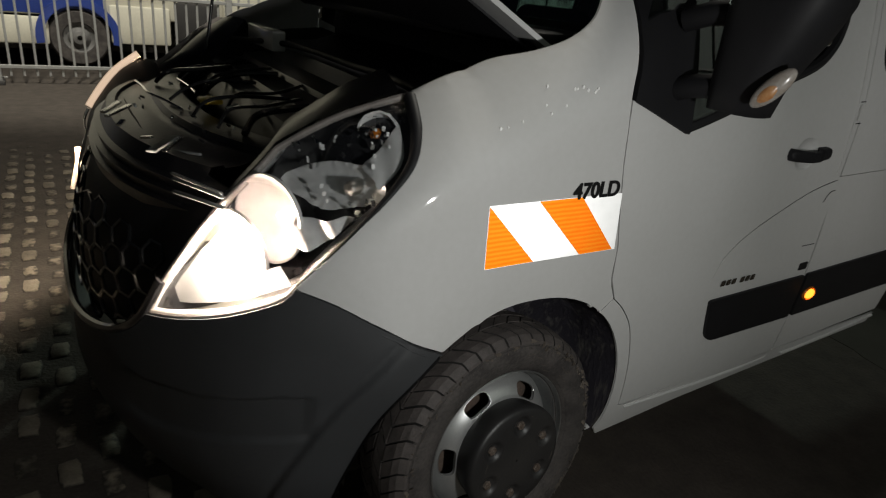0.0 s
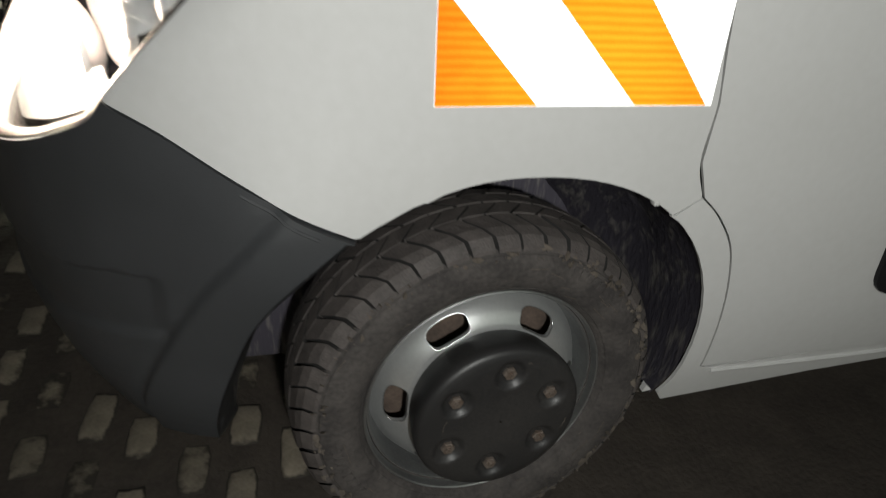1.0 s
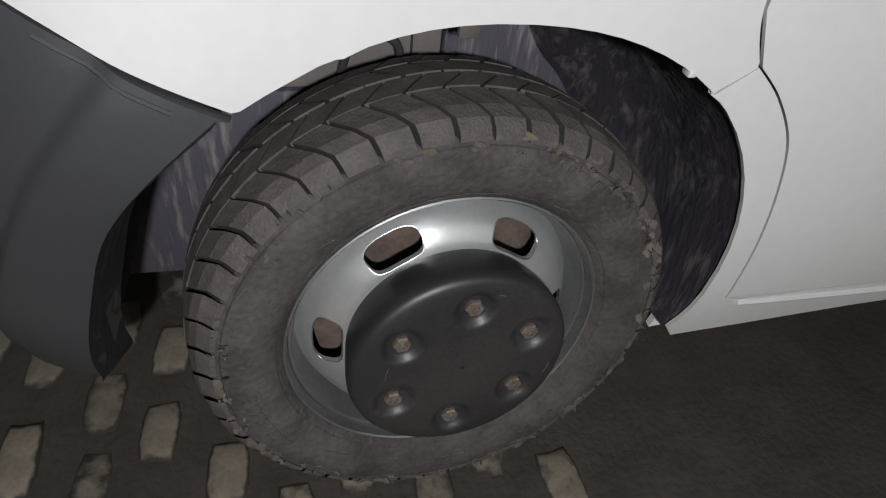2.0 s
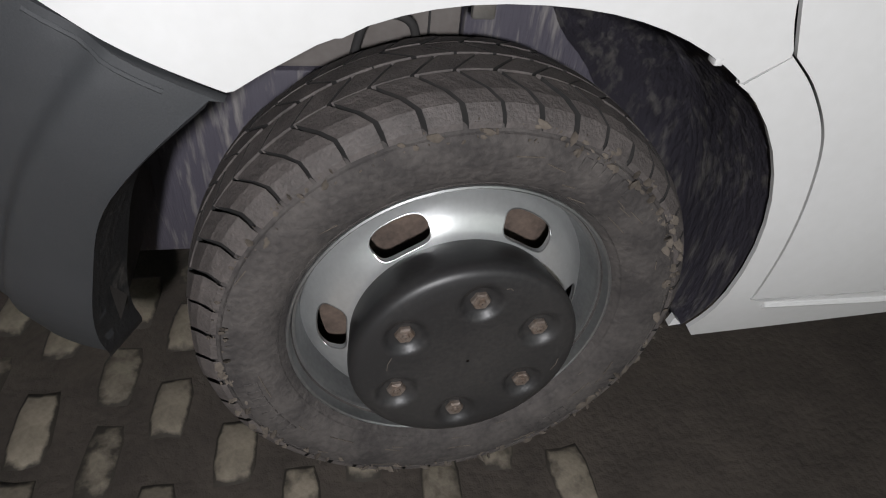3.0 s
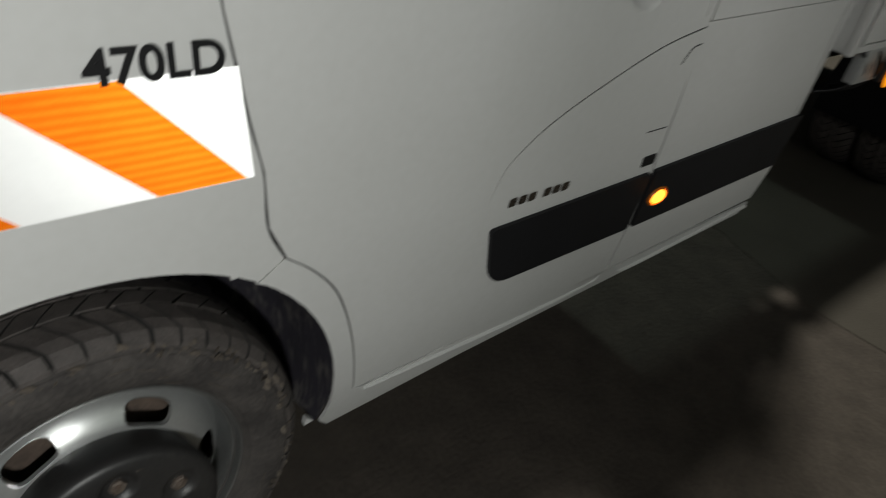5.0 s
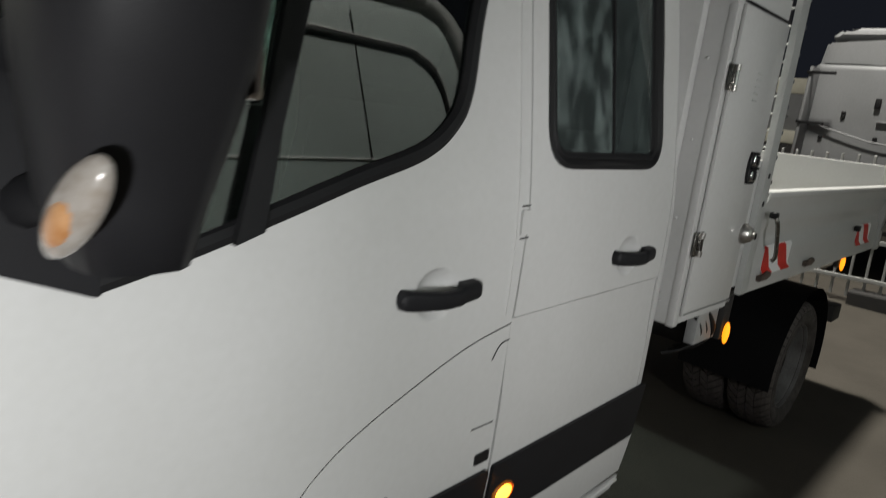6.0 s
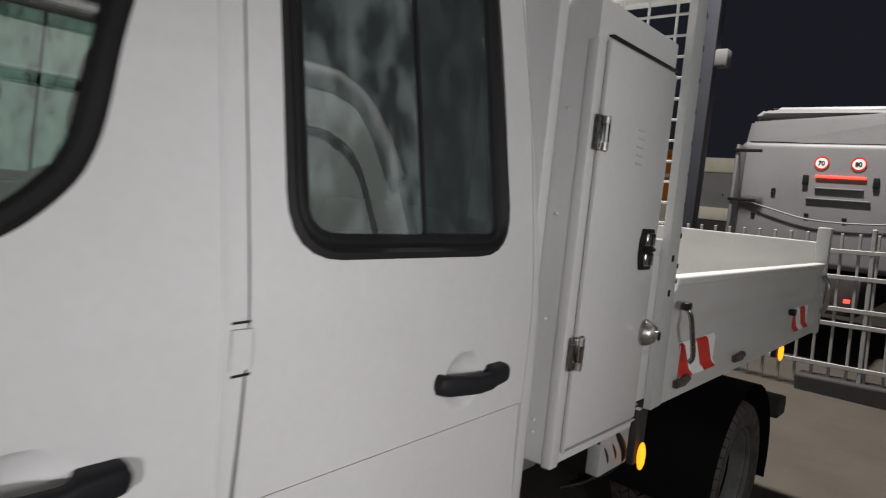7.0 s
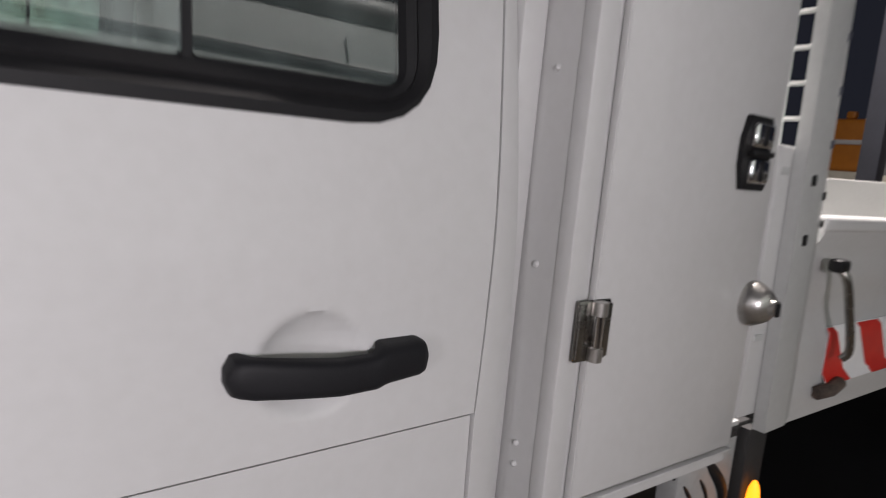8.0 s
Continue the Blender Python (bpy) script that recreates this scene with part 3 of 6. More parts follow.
        rows = [[bm.verts.new((x - b, y - d, z - c * smooth01((z - 0.9) / 0.1))) for x, y, z in edge] for d, b, c in ((0.0, 0.0, 0.0), (0.04, 0.006, 0.006), (0.14, 0.016, 0.03), (0.30, 0.024, 0.06))]
        for a, b in zip(rows, rows[1:]):
            for i in range(len(edge) - 1):
                bm.faces.new((a[i], a[i + 1], b[i + 1], b[i]))
        bmesh.ops.recalc_face_normals(bm, faces=bm.faces)
        part("nose_trim", bm, PLASTIC, hl, "black plastic trim inside the far lamp")
        for dx in (0.0, 0.028, 0.055):
            part("fluting", tube(spline([(-0.810 + dx, 1.77, 0.890), (-0.830 + dx, 1.77, 0.840), (-0.826 + dx * 1.1, 1.77, 0.780 + dx * 0.4)]), 0.005, 6), CHROME, hl)
    part("bead", tube([fn(u, z, 0.010) for u, z in LAMPLOW[::2]], 0.007, 8), BEAD, hl, "pale frosted edge of the lens")
    # side wall of the lamp's cavity, and the black shroud over it
    bm = bmesh.new()
    rows = [[bm.verts.new(f(u, z, o)) for u, z in shell] for f, o in ((fn, 0.006), (fn, 0.02), (back, 0.002))]
    for a, b in zip(rows, rows[1:]):
        for i in range(len(shell)):
            bm.faces.new((a[i], a[(i + 1) % len(shell)], b[(i + 1) % len(shell)], b[i]))
    bmesh.ops.recalc_face_normals(bm, faces=bm.faces)
    part("cavity_wall", bm, HOUSING, hl)
    bm = bmesh.new()
    rows = [[bm.verts.new(fn(u, z + dz, o)) for u, z in LAMPTOP[:-2]] for dz, o in ((0.010, 0.004), (0.022, 0.02), (0.034, 0.08), (0.03, 0.17), (0.0, 0.24))]
    for a, b in zip(rows, rows[1:]):
        for i in range(len(rows[0]) - 1):
            bm.faces.new((a[i], a[i + 1], b[i + 1], b[i]))
    bmesh.ops.recalc_face_normals(bm, faces=bm.faces)
    part("shroud", bm, BAYPLASTIC, hl, "black plastic shroud over the lamp")
    # silver lining: a wall along the lamp's edge, a fluted half dome above, a flat band below it
    gl = spline([(-0.302, 1.180), (-0.306, 1.125), (-0.345, 1.080), (-0.372, 1.062), (-0.380, 1.078), (-0.405, 1.095), (-0.360, 1.128), (-0.322, 1.165)], 3)
    part("side_reflector", sheet(gl, lambda u, z, o=0.0: fn(u, z, o + 0.022 + 0.003 * math.sin(u * 120)), 0.003, 0.008), HOUSING, hl, "pale silver reflector strip")
    gl = spline([(-0.62, 1.035), (-0.56, 1.060), (-0.47, 1.088), (-0.395, 1.095), (-0.36, 1.075), (-0.355, 1.050), (-0.39, 1.028), (-0.445, 1.015), (-0.50, 1.005), (-0.545, 1.010), (-0.59, 1.020)], 3)
    def dome(u, z, o=0.0):
        d = math.hypot((u + 0.48) / 0.14, (z - 1.05) / 0.05)
        a = math.atan2(z - 1.045, u + 0.47)
        return fn(u, z, o + 0.030 + 0.035 * max(1 - d * d, 0) + 0.0035 * math.sin(a * 22) * min(d, 1))
    part("fluted_reflector", sheet(gl, dome, 0.003, 0.008), FACET, hl, "fluted silver half dome of the main beam")
    gl = spline([(-0.575, 0.982), (-0.525, 0.984), (-0.43, 1.003), (-0.470, 0.970), (-0.515, 0.940), (-0.575, 0.925), (-0.585, 0.955)], 3)
    part("silver_band", sheet(gl, lambda u, z, o=0.0: fn(u, z, o + 0.032 + 0.010 * math.sin((u + z) * 60)), 0.003, 0.01), FACET, hl, "wavy silver band below the dome")
    # loose chrome and pale chips added to make sparkle inside the lamp
    rng = random.Random(14)
    for k in range(46):
        e = rng.random()
        if k < 16:
            u, z = -0.360 + rng.gauss(0, 0.028), 1.148 + rng.gauss(0, 0.020)
        elif k < 32:
            u, z = -0.60 + 0.26 * e, 1.085 + 0.085 * e + rng.uniform(-0.012, 0.012)
        else:
            u, z = -0.46 + rng.uniform(-0.07, 0.10), 1.05 + rng.uniform(-0.04, 0.035)
        m = Matrix.Translation(fn(u, z, 0.014)) @ Matrix.Rotation(rng.uniform(-0.7, 0.7), 4, "X") @ Matrix.Rotation(rng.uniform(-0.9, 0.9), 4, "Z")
        q = rng.uniform(0.002, 0.0048)
        part("sparkle_chip", new_box(-q, q, -0.001, 0.001, -q * 1.5, q * 1.5, 0.0006, 1, m), CHROME if k % 3 else FACET, hl)
    gl = [(-0.575, .852), (-0.76, .79), (-0.90, .752), (-0.98, .735), (-0.95, .80), (-0.90, .875), (-0.83, .935), (-0.79, .87), (-0.70, .862), (-0.62, .885)]
    part("lower_reflector", sheet(gl, lambda u, z, o=0.0: fn(u, z, o + 0.038), 0.003, 0.04), HOUSING, hl, "bright lower reflector")
    def bowl(u, z, inset, r, dep, mat_, name, tag, facets=False):
        c = fn(u, z, inset)
        nrm = (fn(u, z, 0.0) - fn(u, z, 0.1)).normalized()
        nrm = (nrm + Vector((-0.9, 0, 0))).normalized()
        m = Matrix.Translation(c) @ nrm.to_track_quat("-Y", "Z").to_matrix().to_4x4()
        bm = lathe([(r * k / 8, dep * (1 - (k / 8) ** 2)) for k in (0.05, 1, 2, 3, 4, 5, 6, 7, 8)] + [(r * 1.06, 0.0), (r * 1.06, 0.01)], 16 if facets else 32)
        if facets:
            rng = random.Random(4)
            for v in bm.verts:
                v.co += Vector((rng.uniform(-1, 1), rng.uniform(-1, 1), rng.uniform(-1, 1))) * r * 0.030
        bmesh.ops.transform(bm, matrix=m, verts=bm.verts)
        return part(name, bm, mat_, hl, tag, not facets), m
    o, m = bowl(-0.685, 0.958, 0.050, 0.094, 0.05, HOUSING, "reflector", "warm lit reflector bowl")
    bm = bmesh.new()
    bmesh.ops.create_uvsphere(bm, u_segments=14, v_segments=8, radius=0.008, matrix=m @ Matrix.Translation((0, 0.040, 0)))
    part("bulb", bm, LIT, hl, "burning warm white bulb")
    p = fn(-0.668, 0.945, 0.022)
    lamp("lamp_glow", "POINT", p, p + Vector((0, 0, -1)), 4.5, (1.0, 0.72, 0.60), 0.015)
    o, m = bowl(-0.80, 0.872, 0.060, 0.098, 0.05, HOUSING, "reflector", "bright reflector of the burning lamp")
    bm = bmesh.new()
    bmesh.ops.create_uvsphere(bm, u_segments=20, v_segments=12, radius=0.046, matrix=m @ Matrix.Diagonal((1.1, 0.5, 1.0, 1.0)))
    part("bulb", bm, LIT, hl, "burning warm white lamp")
    p = fn(-0.765, 0.895, 0.014)
    lamp("lamp_glow", "POINT", p, p + Vector((0, 0, -1)), 105, (1.0, 0.84, 0.70), 0.02)
    nrm = (fn(-0.46, 1.05, 0.0) - fn(-0.46, 1.05, 0.1)).normalized() + Vector((-0.9, 0, 0))
    m = Matrix.Translation(fn(-0.43, 1.052, 0.045)) @ nrm.normalized().to_track_quat("-Y", "Z").to_matrix().to_4x4()
    bm = lathe([(0.001, -0.022), (0.012, -0.021), (0.017, -0.014), (0.018, 0.03)], 16)
    bmesh.ops.transform(bm, matrix=m, verts=bm.verts)
    part("bulb_cap", bm, STEEL, hl, "grey cap over the dipped bulb")
    o, m = bowl(-0.355, 1.148, 0.05, 0.050, 0.04, FACET, "reflector", "small faceted chrome reflector bowl", True)
    bm = bmesh.new()
    bmesh.ops.create_uvsphere(bm, u_segments=14, v_segments=8, radius=0.017, matrix=m @ Matrix.Translation((0, -0.002, 0)))
    part("bulb", bm, AMBER, hl, "amber indicator bulb")


cab_front(skin, True)
cab_front(far(skin), False)

# grille with a honeycomb of plastic ribs
def nose(u, z, off=0.0):
    return skin(u, z, off)


for fn in (skin, far(skin)):
    outline = [(-1.45, .545), (-1.36, .55), (-1.2, .59), (-1.1, .632), (-1.02, .70), (-0.975, .80), (-0.905, .91), (-0.80, .99), (-1.1, 1.02), (-1.45, 1.03)]
    g = part("grille", sheet(outline, lambda u, z, o=0.0: fn(u, z, o + 0.045), 0.004, 0.08), PLASTIC, truck, "black plastic honeycomb grille")
    bm = bmesh.new()
    for i in range(6):
        for j in range(4):
            u, z = -1.41 + i * 0.07, 0.605 + j * 0.062 + (i % 2) * 0.031
            if u > -1.12 and z < 0.70:
                continue
            ring = [fn(u + 0.043 * math.cos(radians(a)), z + 0.034 * math.sin(radians(a)), 0.03) for a in range(0, 361, 60)]
            tube(ring, 0.0045, 5, bm)
    part("honeycomb", bm, GLOSSBLACK, g)
    part("surround", tube([fn(u, z, 0.004) for u, z in spline(outline[:6], 4)], 0.012, 8), GLOSSBLACK, g)

# engine bay: slam panel, release lever, covers and hoses under the raised bonnet
def ribbed(rows, y0, y1, bow, dip, n=36):
    """A moulded cover spanning the bay: (x, z) rows swept from side to side."""
    bm = bmesh.new()
    grid = []
    for x, z in rows:
        grid.append([bm.verts.new((x + bow * abs((y - MID) / 0.85) ** 2.4, y, z + dip * abs((y - MID) / 0.85) ** 2)) for y in np.linspace(y0, y1, n)])
    for a, b in zip(grid, grid[1:]):
        for i in range(n - 1):
            bm.faces.new((a[i], a[i + 1], b[i + 1], b[i]))
    bmesh.ops.recalc_face_normals(bm, faces=bm.faces)
    return bm


bay = part("slam_panel", ribbed([(-0.840, 0.90), (-0.846, 0.93), (-0.832, 0.934), (-0.838, 0.958), (-0.822, 0.962), (-0.828, 0.985), (-0.81, 0.99), (-0.79, 1.028), (-0.765, 1.032), (-0.76, 1.024), (-0.72, 1.03), (-0.69, 1.045), (-0.66, 1.045), (-0.65, 1.06), (-0.57, 1.065), (-0.55, 1.05), (-0.54, 0.85)], 0.42, 1.60, 0.34, 0.0), BAYPLASTIC, truck, "black plastic slam panel over the radiator")
part("release_lever", box(box(bmesh.new(), -0.57, -0.51, 0.84, 0.905, 1.085, 1.099, 0.005), -0.535, -0.52, 0.90, 0.955, 1.083, 1.093, 0.003), YELLOW, bay, "yellow bonnet release lever")
# bright strips, clips and cables on the slam panel, added to stand for its glints
def strip(p, q, w, mt, name="bracket", lift=0.0):
    """A small flat bar between two places on the slam panel."""
    a, b = Vector((*p, 1.082 + lift)), Vector((*q, 1.086 + lift))
    m = Matrix.Translation((a + b) / 2) @ (b - a).to_track_quat("X", "Z").to_matrix().to_4x4()
    h = (b - a).length / 2
    part(name, new_box(-h, h, -w / 2, w / 2, -0.003, 0.003, 0.0015, 1, m), mt, bay)


strip((-0.82, 0.769), (-0.771, 0.884), 0.014, CHROME)
strip((-0.816, 0.722), (-0.751, 0.838), 0.014, CHROME)
strip((-0.756, 0.43), (-0.69, 0.545), 0.022, TRIM, "bracket", -0.015)
strip((-0.733, 0.40), (-0.683, 0.50), 0.010, CHROME, "bracket", -0.008)
strip((-0.453, 0.704), (-0.416, 0.762), 0.014, CHROME, "clip")
strip((-0.507, 0.811), (-0.470, 0.840), 0.010, GALV, "clip")
strip((-0.766, 0.496), (-0.745, 0.480), 0.012, CHROME, "clip")
strip((-0.80, 0.62), (-0.785, 0.655), 0.012, CHROME, "clip")
part("cable", tube(spline([(-0.691, 1.241, 1.084), (-0.685, 1.12, 1.087), (-0.681, 1.036, 1.084), (-0.655, 0.91, 1.087), (-0.63, 0.791, 1.084)]), 0.0035, 6), CHROME, bay, "thin chrome line added for a glint")
part("cable", tube(spline([(-0.562, 1.253, 1.09), (-0.556, 1.12, 1.093), (-0.554, 1.004, 1.09)]), 0.0035, 6), CHROME, bay)
for p, q in (((-0.727, 0.348), (-0.66, 0.19)), ((-0.722, 0.384), (-0.659, 0.215)), ((-0.74, 0.262), (-0.673, 0.13)), ((-0.686, 0.568), (-0.638, 0.511))):
    strip(p, q, 0.008, TRIM, "rib", -0.052)
# random gloss hoses and small clips, added for more highlights in the bay
rng = random.Random(5)
for k in range(9):
    y = 0.55 + 0.11 * k + rng.uniform(-0.03, 0.03)
    x = -0.60 + rng.uniform(-0.05, 0.12)
    part("hose", tube(spline([(x, y, 1.07), (x + 0.05, y + rng.uniform(0.02, 0.08), 1.10), (x + 0.13, y + rng.uniform(-0.05, 0.06), 1.12), (x + 0.24, y + rng.uniform(-0.08, 0.08), 1.13)]), rng.uniform(0.004, 0.010), 8), GLOSSBLACK, truck)
for k in range(20):
    y = 0.48 + rng.random() * 1.1
    x = -0.76 + rng.random() * 0.20 + 0.34 * abs((y - MID) / 0.85) ** 2.4
    strip((x, y), (x + rng.uniform(-0.012, 0.012), y + rng.uniform(0.006, 0.02)), rng.uniform(0.003, 0.008), (CHROME, GALV, INK)[k % 3], "clip", rng.uniform(-0.03, -0.01))
part("engine_cover", ribbed([(-0.50, 0.80), (-0.48, 1.02), (-0.42, 1.09), (-0.36, 1.10), (-0.35, 1.115), (-0.26, 1.12), (-0.25, 1.135), (-0.17, 1.145), (-0.16, 1.19), (0.05, 1.20), (0.20, 1.24), (0.22, 1.0)], 0.28, 1.79, 0.06, -0.02), BAYPLASTIC, truck, "black engine cover")
part("fuse_box", new_box(-0.30, -0.20, 0.78, 0.86, 1.06, 1.115, 0.008), TRIM, truck, "dusty grey fuse box in the engine bay")
part("fuse_box", new_box(-0.24, -0.225, 0.70, 0.71, 1.10, 1.15, 0.003), GALV, truck, "pale upright connector")
part("fluid_bottle", new_box(-0.36, -0.24, 1.46, 1.62, 0.95, 1.12, 0.03, 3), PLASTIC, truck, "black plastic fluid bottle")
part("filter_housing", new_box(-0.24, -0.19, 1.28, 1.60, 1.185, 1.255, 0.006, 3), WHITE, truck, "pale metal housing in the engine bay")

# raised bonnet hinged at the scuttle
def lid(u, v, off=0.0):
    a = radians(149)
    bulge = 0.05 * (1 - (u / 0.86) ** 2)
    w = u * (1 - 0.10 * v / 0.8)
    return Vector((-0.02 + math.cos(a) * v + (bulge - off) * math.sin(a) * 1.0 + 0.12 * abs(u / 0.86) ** 2, MID + w, 1.335 + math.sin(a) * v - (bulge - off) * math.cos(a)))
bonnet = part("bonnet", sheet(rounded([(-0.86, 0, 0.02), (0.86, 0, 0.02), (0.80, 0.78, 0.2), (-0.80, 0.78, 0.2)]), lid, -0.012, 0.08), WHITE, truck, "white bonnet standing open with a black underside")
part("lining", sheet(rounded([(-0.815, 0.004, 0.03), (0.815, 0.004, 0.03), (0.75, 0.72, 0.2), (-0.75, 0.72, 0.2)]), lambda u, v, o=0.0: lid(u, v, 0.012 + o), 0.006, 0.1), PLASTIC, bonnet, "black insulating lining")
part("stay", tube([(-0.40, 1.60, 1.12), (-0.34, 1.60, 1.52)], 0.006), GLOSSBLACK, bonnet)

# black sheet added behind the panel joints so that the gaps read dark
outline = [(along(*arch(a, 0.02)), arch(a, 0.02)[1]) for a in range(124, -1, -7)] + [(0.41, 0.30), (1.88, 0.37), (1.88, 1.16), (0.5, 1.13), (0.22, 1.22), (-0.18, 1.18), (-0.21, 1.0), (-0.22, 0.80)]
part("joint_backing", sheet(outline, lambda u, z, o=0.0: skin(u, z, o + 0.03), 0.02, 0.1), CHASSIS, truck)
part("joint_backing", sheet(outline, far(lambda u, z, o=0.0: skin(u, z, o + 0.03)), 0.02, 0.1), CHASSIS, truck)


def dish(fn, cu, cz, r, deep):
    """A form with a round finger scoop pressed into it."""
    def f(u, z, off=0.0):
        d = math.hypot((u - cu) * 0.9, z - cz) / r
        return fn(u, z, off + (deep * (1 - d * d) ** 0.8 if d < 1 else 0.0))
    return f


def handle(parent, fn, u0, u1, z):
    """A bowed black pull handle with a lock cover at its rear end."""
    bm = bmesh.new()
    rows = []
    n, m = 36, 12
    for i in range(n + 1):
        t = i / n
        u = u0 + (u1 - u0) * t
        lift = smooth01((t - 0.62) / 0.05)
        zc = z + 0.006 + lerp([(0, 0), (0.25, -0.005), (0.5, -0.009), (0.66, -0.0085), (0.73, -0.0045), (1, -0.0025)], t)
        h = lerp([(0, 0.0185), (0.3, 0.0172), (0.66, 0.0165), (0.72, 0.0195), (1, 0.0185)], t)
        e = math.sqrt(max(0.10, 1 - (max(0, abs(t - 0.5) - 0.45) / 0.05) ** 2 * 0.9))
        out = 0.020 + 0.012 * math.sin(math.pi * t) + 0.001 * lift
        foot = 0.5 * smooth01((t - 0.05) / 0.06) * smooth01((0.74 - t) / 0.06)
        ring = []
        for k in range(m + 1):
            a = -math.pi / 2 + math.pi * k / m
            c, v = max(math.cos(a), 0.0), math.sin(a)
            ring.append(bm.verts.new(fn(u, zc + math.copysign(abs(v) ** 0.6, v) * h * e, -out * (foot + (1 - foot) * c ** 0.55) * (0.6 + 0.4 * e))))
        rows.append(ring)
    for a, b in zip(rows, rows[1:]):
        for k in range(m + 1):
            q = (k + 1) % (m + 1)
            bm.faces.new((a[k], a[q], b[q], b[k]))
    bm.faces.new(rows[0])
    bm.faces.new(rows[-1])
    bmesh.ops.recalc_face_normals(bm, faces=bm.faces)
    h = part("door_handle", bm, PLASTIC, parent, "black plastic pull handle")
    return h


def doors(fn, near):
    # front door in two skins, parted by the curved waist crease
    crease = spline([(0.69, 0.339), (0.69, 0.52), (0.69, 0.66), (0.697, 0.735), (0.722, 0.793), (0.78, 0.845), (0.85, 0.885), (0.94, 0.925), (1.04, 0.965), (1.12, 0.99), (1.219, 1.010)])
    low = [(u + 0.002, z) for u, z in SEAM]
    winline = spline([(0.42, 1.176), (0.53, 1.207), (0.67, 1.252), (0.80, 1.296), (0.94, 1.34), (1.01, 1.385), (1.06, 1.45), (1.09, 1.57), (1.12, 1.70), (1.135, 1.95)])
    upper = [(0.217, 1.258)] + winline + [(1.14, 2.12), (1.2435, 2.12), (1.2393, 1.70), (1.2343, 1.25)] + list(reversed(crease)) + list(reversed(low)) + [(0.268, 0.80), (0.264, 0.89), (0.247, 0.97), (0.224, 1.1), (0.217, 1.2)]
    sc = dish(fn, 0.987, 1.104, 0.048, 0.020)
    d = part("front_door", sheet(upper, sc, 0.006, 0.05, [(0.925, 1.045, 1.055, 1.17, 0.006)]), WHITE, truck)
    def step(u, z, off=0.0):
        return fn(u, z, off)
    lower = [(0.69, 0.339), (1.209, 0.345), (1.214, 0.70), (1.219, 1.005)] + [(u + 0.0018 * smooth01((z - 0.7) / 0.06), z - 0.0034 * smooth01((z - 0.7) / 0.06)) for u, z in list(reversed(crease))[1:-1]]
    part("lower_skin", sheet(lower, step, 0.002, 0.04), WHITE, d)
    handle(d, fn, 0.890, 1.093, 1.100)
    # door rubber and glass
    def inset(o0):
        return lambda u, z, o=0.0: fn(u, z, o + o0)
    def glass(o0):
        def flat(u, z, o=0.0):
            y = 0.014 + 0.19 * (z - 1.33) + (0.05 * (0.5 - u) if u < 0.5 else 0.0) + o0 + o
            return Vector((u, y if near else 2 * MID - y, z))
        return flat
    frame_out = winline + [(1.14, 2.02), (0.62, 2.02), (0.30, 1.56), (0.222, 1.262)]
    rim = bmesh.new()
    tube([fn(u - 0.012 * smooth01((z - 1.36) / 0.1), z + 0.012 * (1 - smooth01((z - 1.36) / 0.12)), 0.010) for u, z in winline], 0.016, 8, rim)
    part("window_seal", rim, SEAL, d)
    w = part("window_pane", sheet(frame_out, glass(0.014), 0.003, 0.12), PANE, d, "tinted side window")
    w.visible_shadow = False
    part("division_bar", sheet([(0.585, 1.228), (0.628, 1.243), (0.662, 1.38), (0.735, 1.62), (0.83, 2.02), (0.77, 2.02), (0.69, 1.60), (0.632, 1.38)], lambda u, z, o=0.0: glass(-0.012)(u, z, o), 0.012, 0.1), SEAL, d)
    # mirror base panel
    part("mirror_base", sheet(rounded([(0.220, 1.256, .008), (0.430, 1.174, .01), (0.425, 1.30, .03), (0.40, 1.56, .03), (0.290, 1.56, .02), (0.240, 1.40, .04)]), inset(-0.006), 0.02, 0.06), PLASTIC, d)
    # rear door
    win = rounded([(1.295, 1.330, 0.092), (1.803, 1.333, 0.095), (1.812, 1.62, 0.02), (1.81, 1.98, 0.06), (1.295, 1.98, 0.06)], 0.06, 6)
    k = [i for i in range(len(win)) if win[i][1] > 1.975]
    mid = (win[k[0]][0] + win[k[-1]][0]) / 2
    ring = [(mid - 0.001, 1.98)] + win[k[-1]:] + win[:k[0] + 1] + [(mid + 0.001, 1.98)]
    outline = [(1.2262, 1.020), (1.2378, 1.25), (1.2428, 1.70), (1.247, 2.12), (mid - 0.001, 2.12)] + ring + [(mid + 0.001, 2.12), (1.889, 2.12), (1.899, 1.6), (1.881, 1.25), (1.871, 1.035)]
    sc = dish(fn, 1.678, 1.114, 0.049, 0.020)
    d = part("rear_door", sheet(outline, sc, 0.006, 0.06, [(1.618, 1.738, 1.055, 1.17, 0.006)]), WHITE, truck)
    part("lower_skin", sheet([(1.2185, 0.36), (1.90, 0.405), (1.925, 0.55), (1.873, 0.598), (1.876, 0.78), (1.871, 1.0305), (1.2265, 1.0155)], lambda u, z, o=0.0: fn(u, z, o + 0.005 * smooth01((z - 0.80) / 0.16)), 0.006, 0.04), WHITE, d)
    handle(d, fn, 1.595, 1.793, 1.110)
    rim = bmesh.new()
    def rect(w0):
        return rounded([(1.295 + w0, 1.330 + w0, max(0.092 - w0 * 1.0, .02)), (1.803 - w0, 1.333 + w0, max(0.095 - w0 * 2.0, .012)), (1.809 - w0, 1.98 - w0, max(0.06 - w0 * 0.6, .02)), (1.295 + w0, 1.98 - w0, max(0.06 - w0 * 0.6, .02))], 0.05, 6)
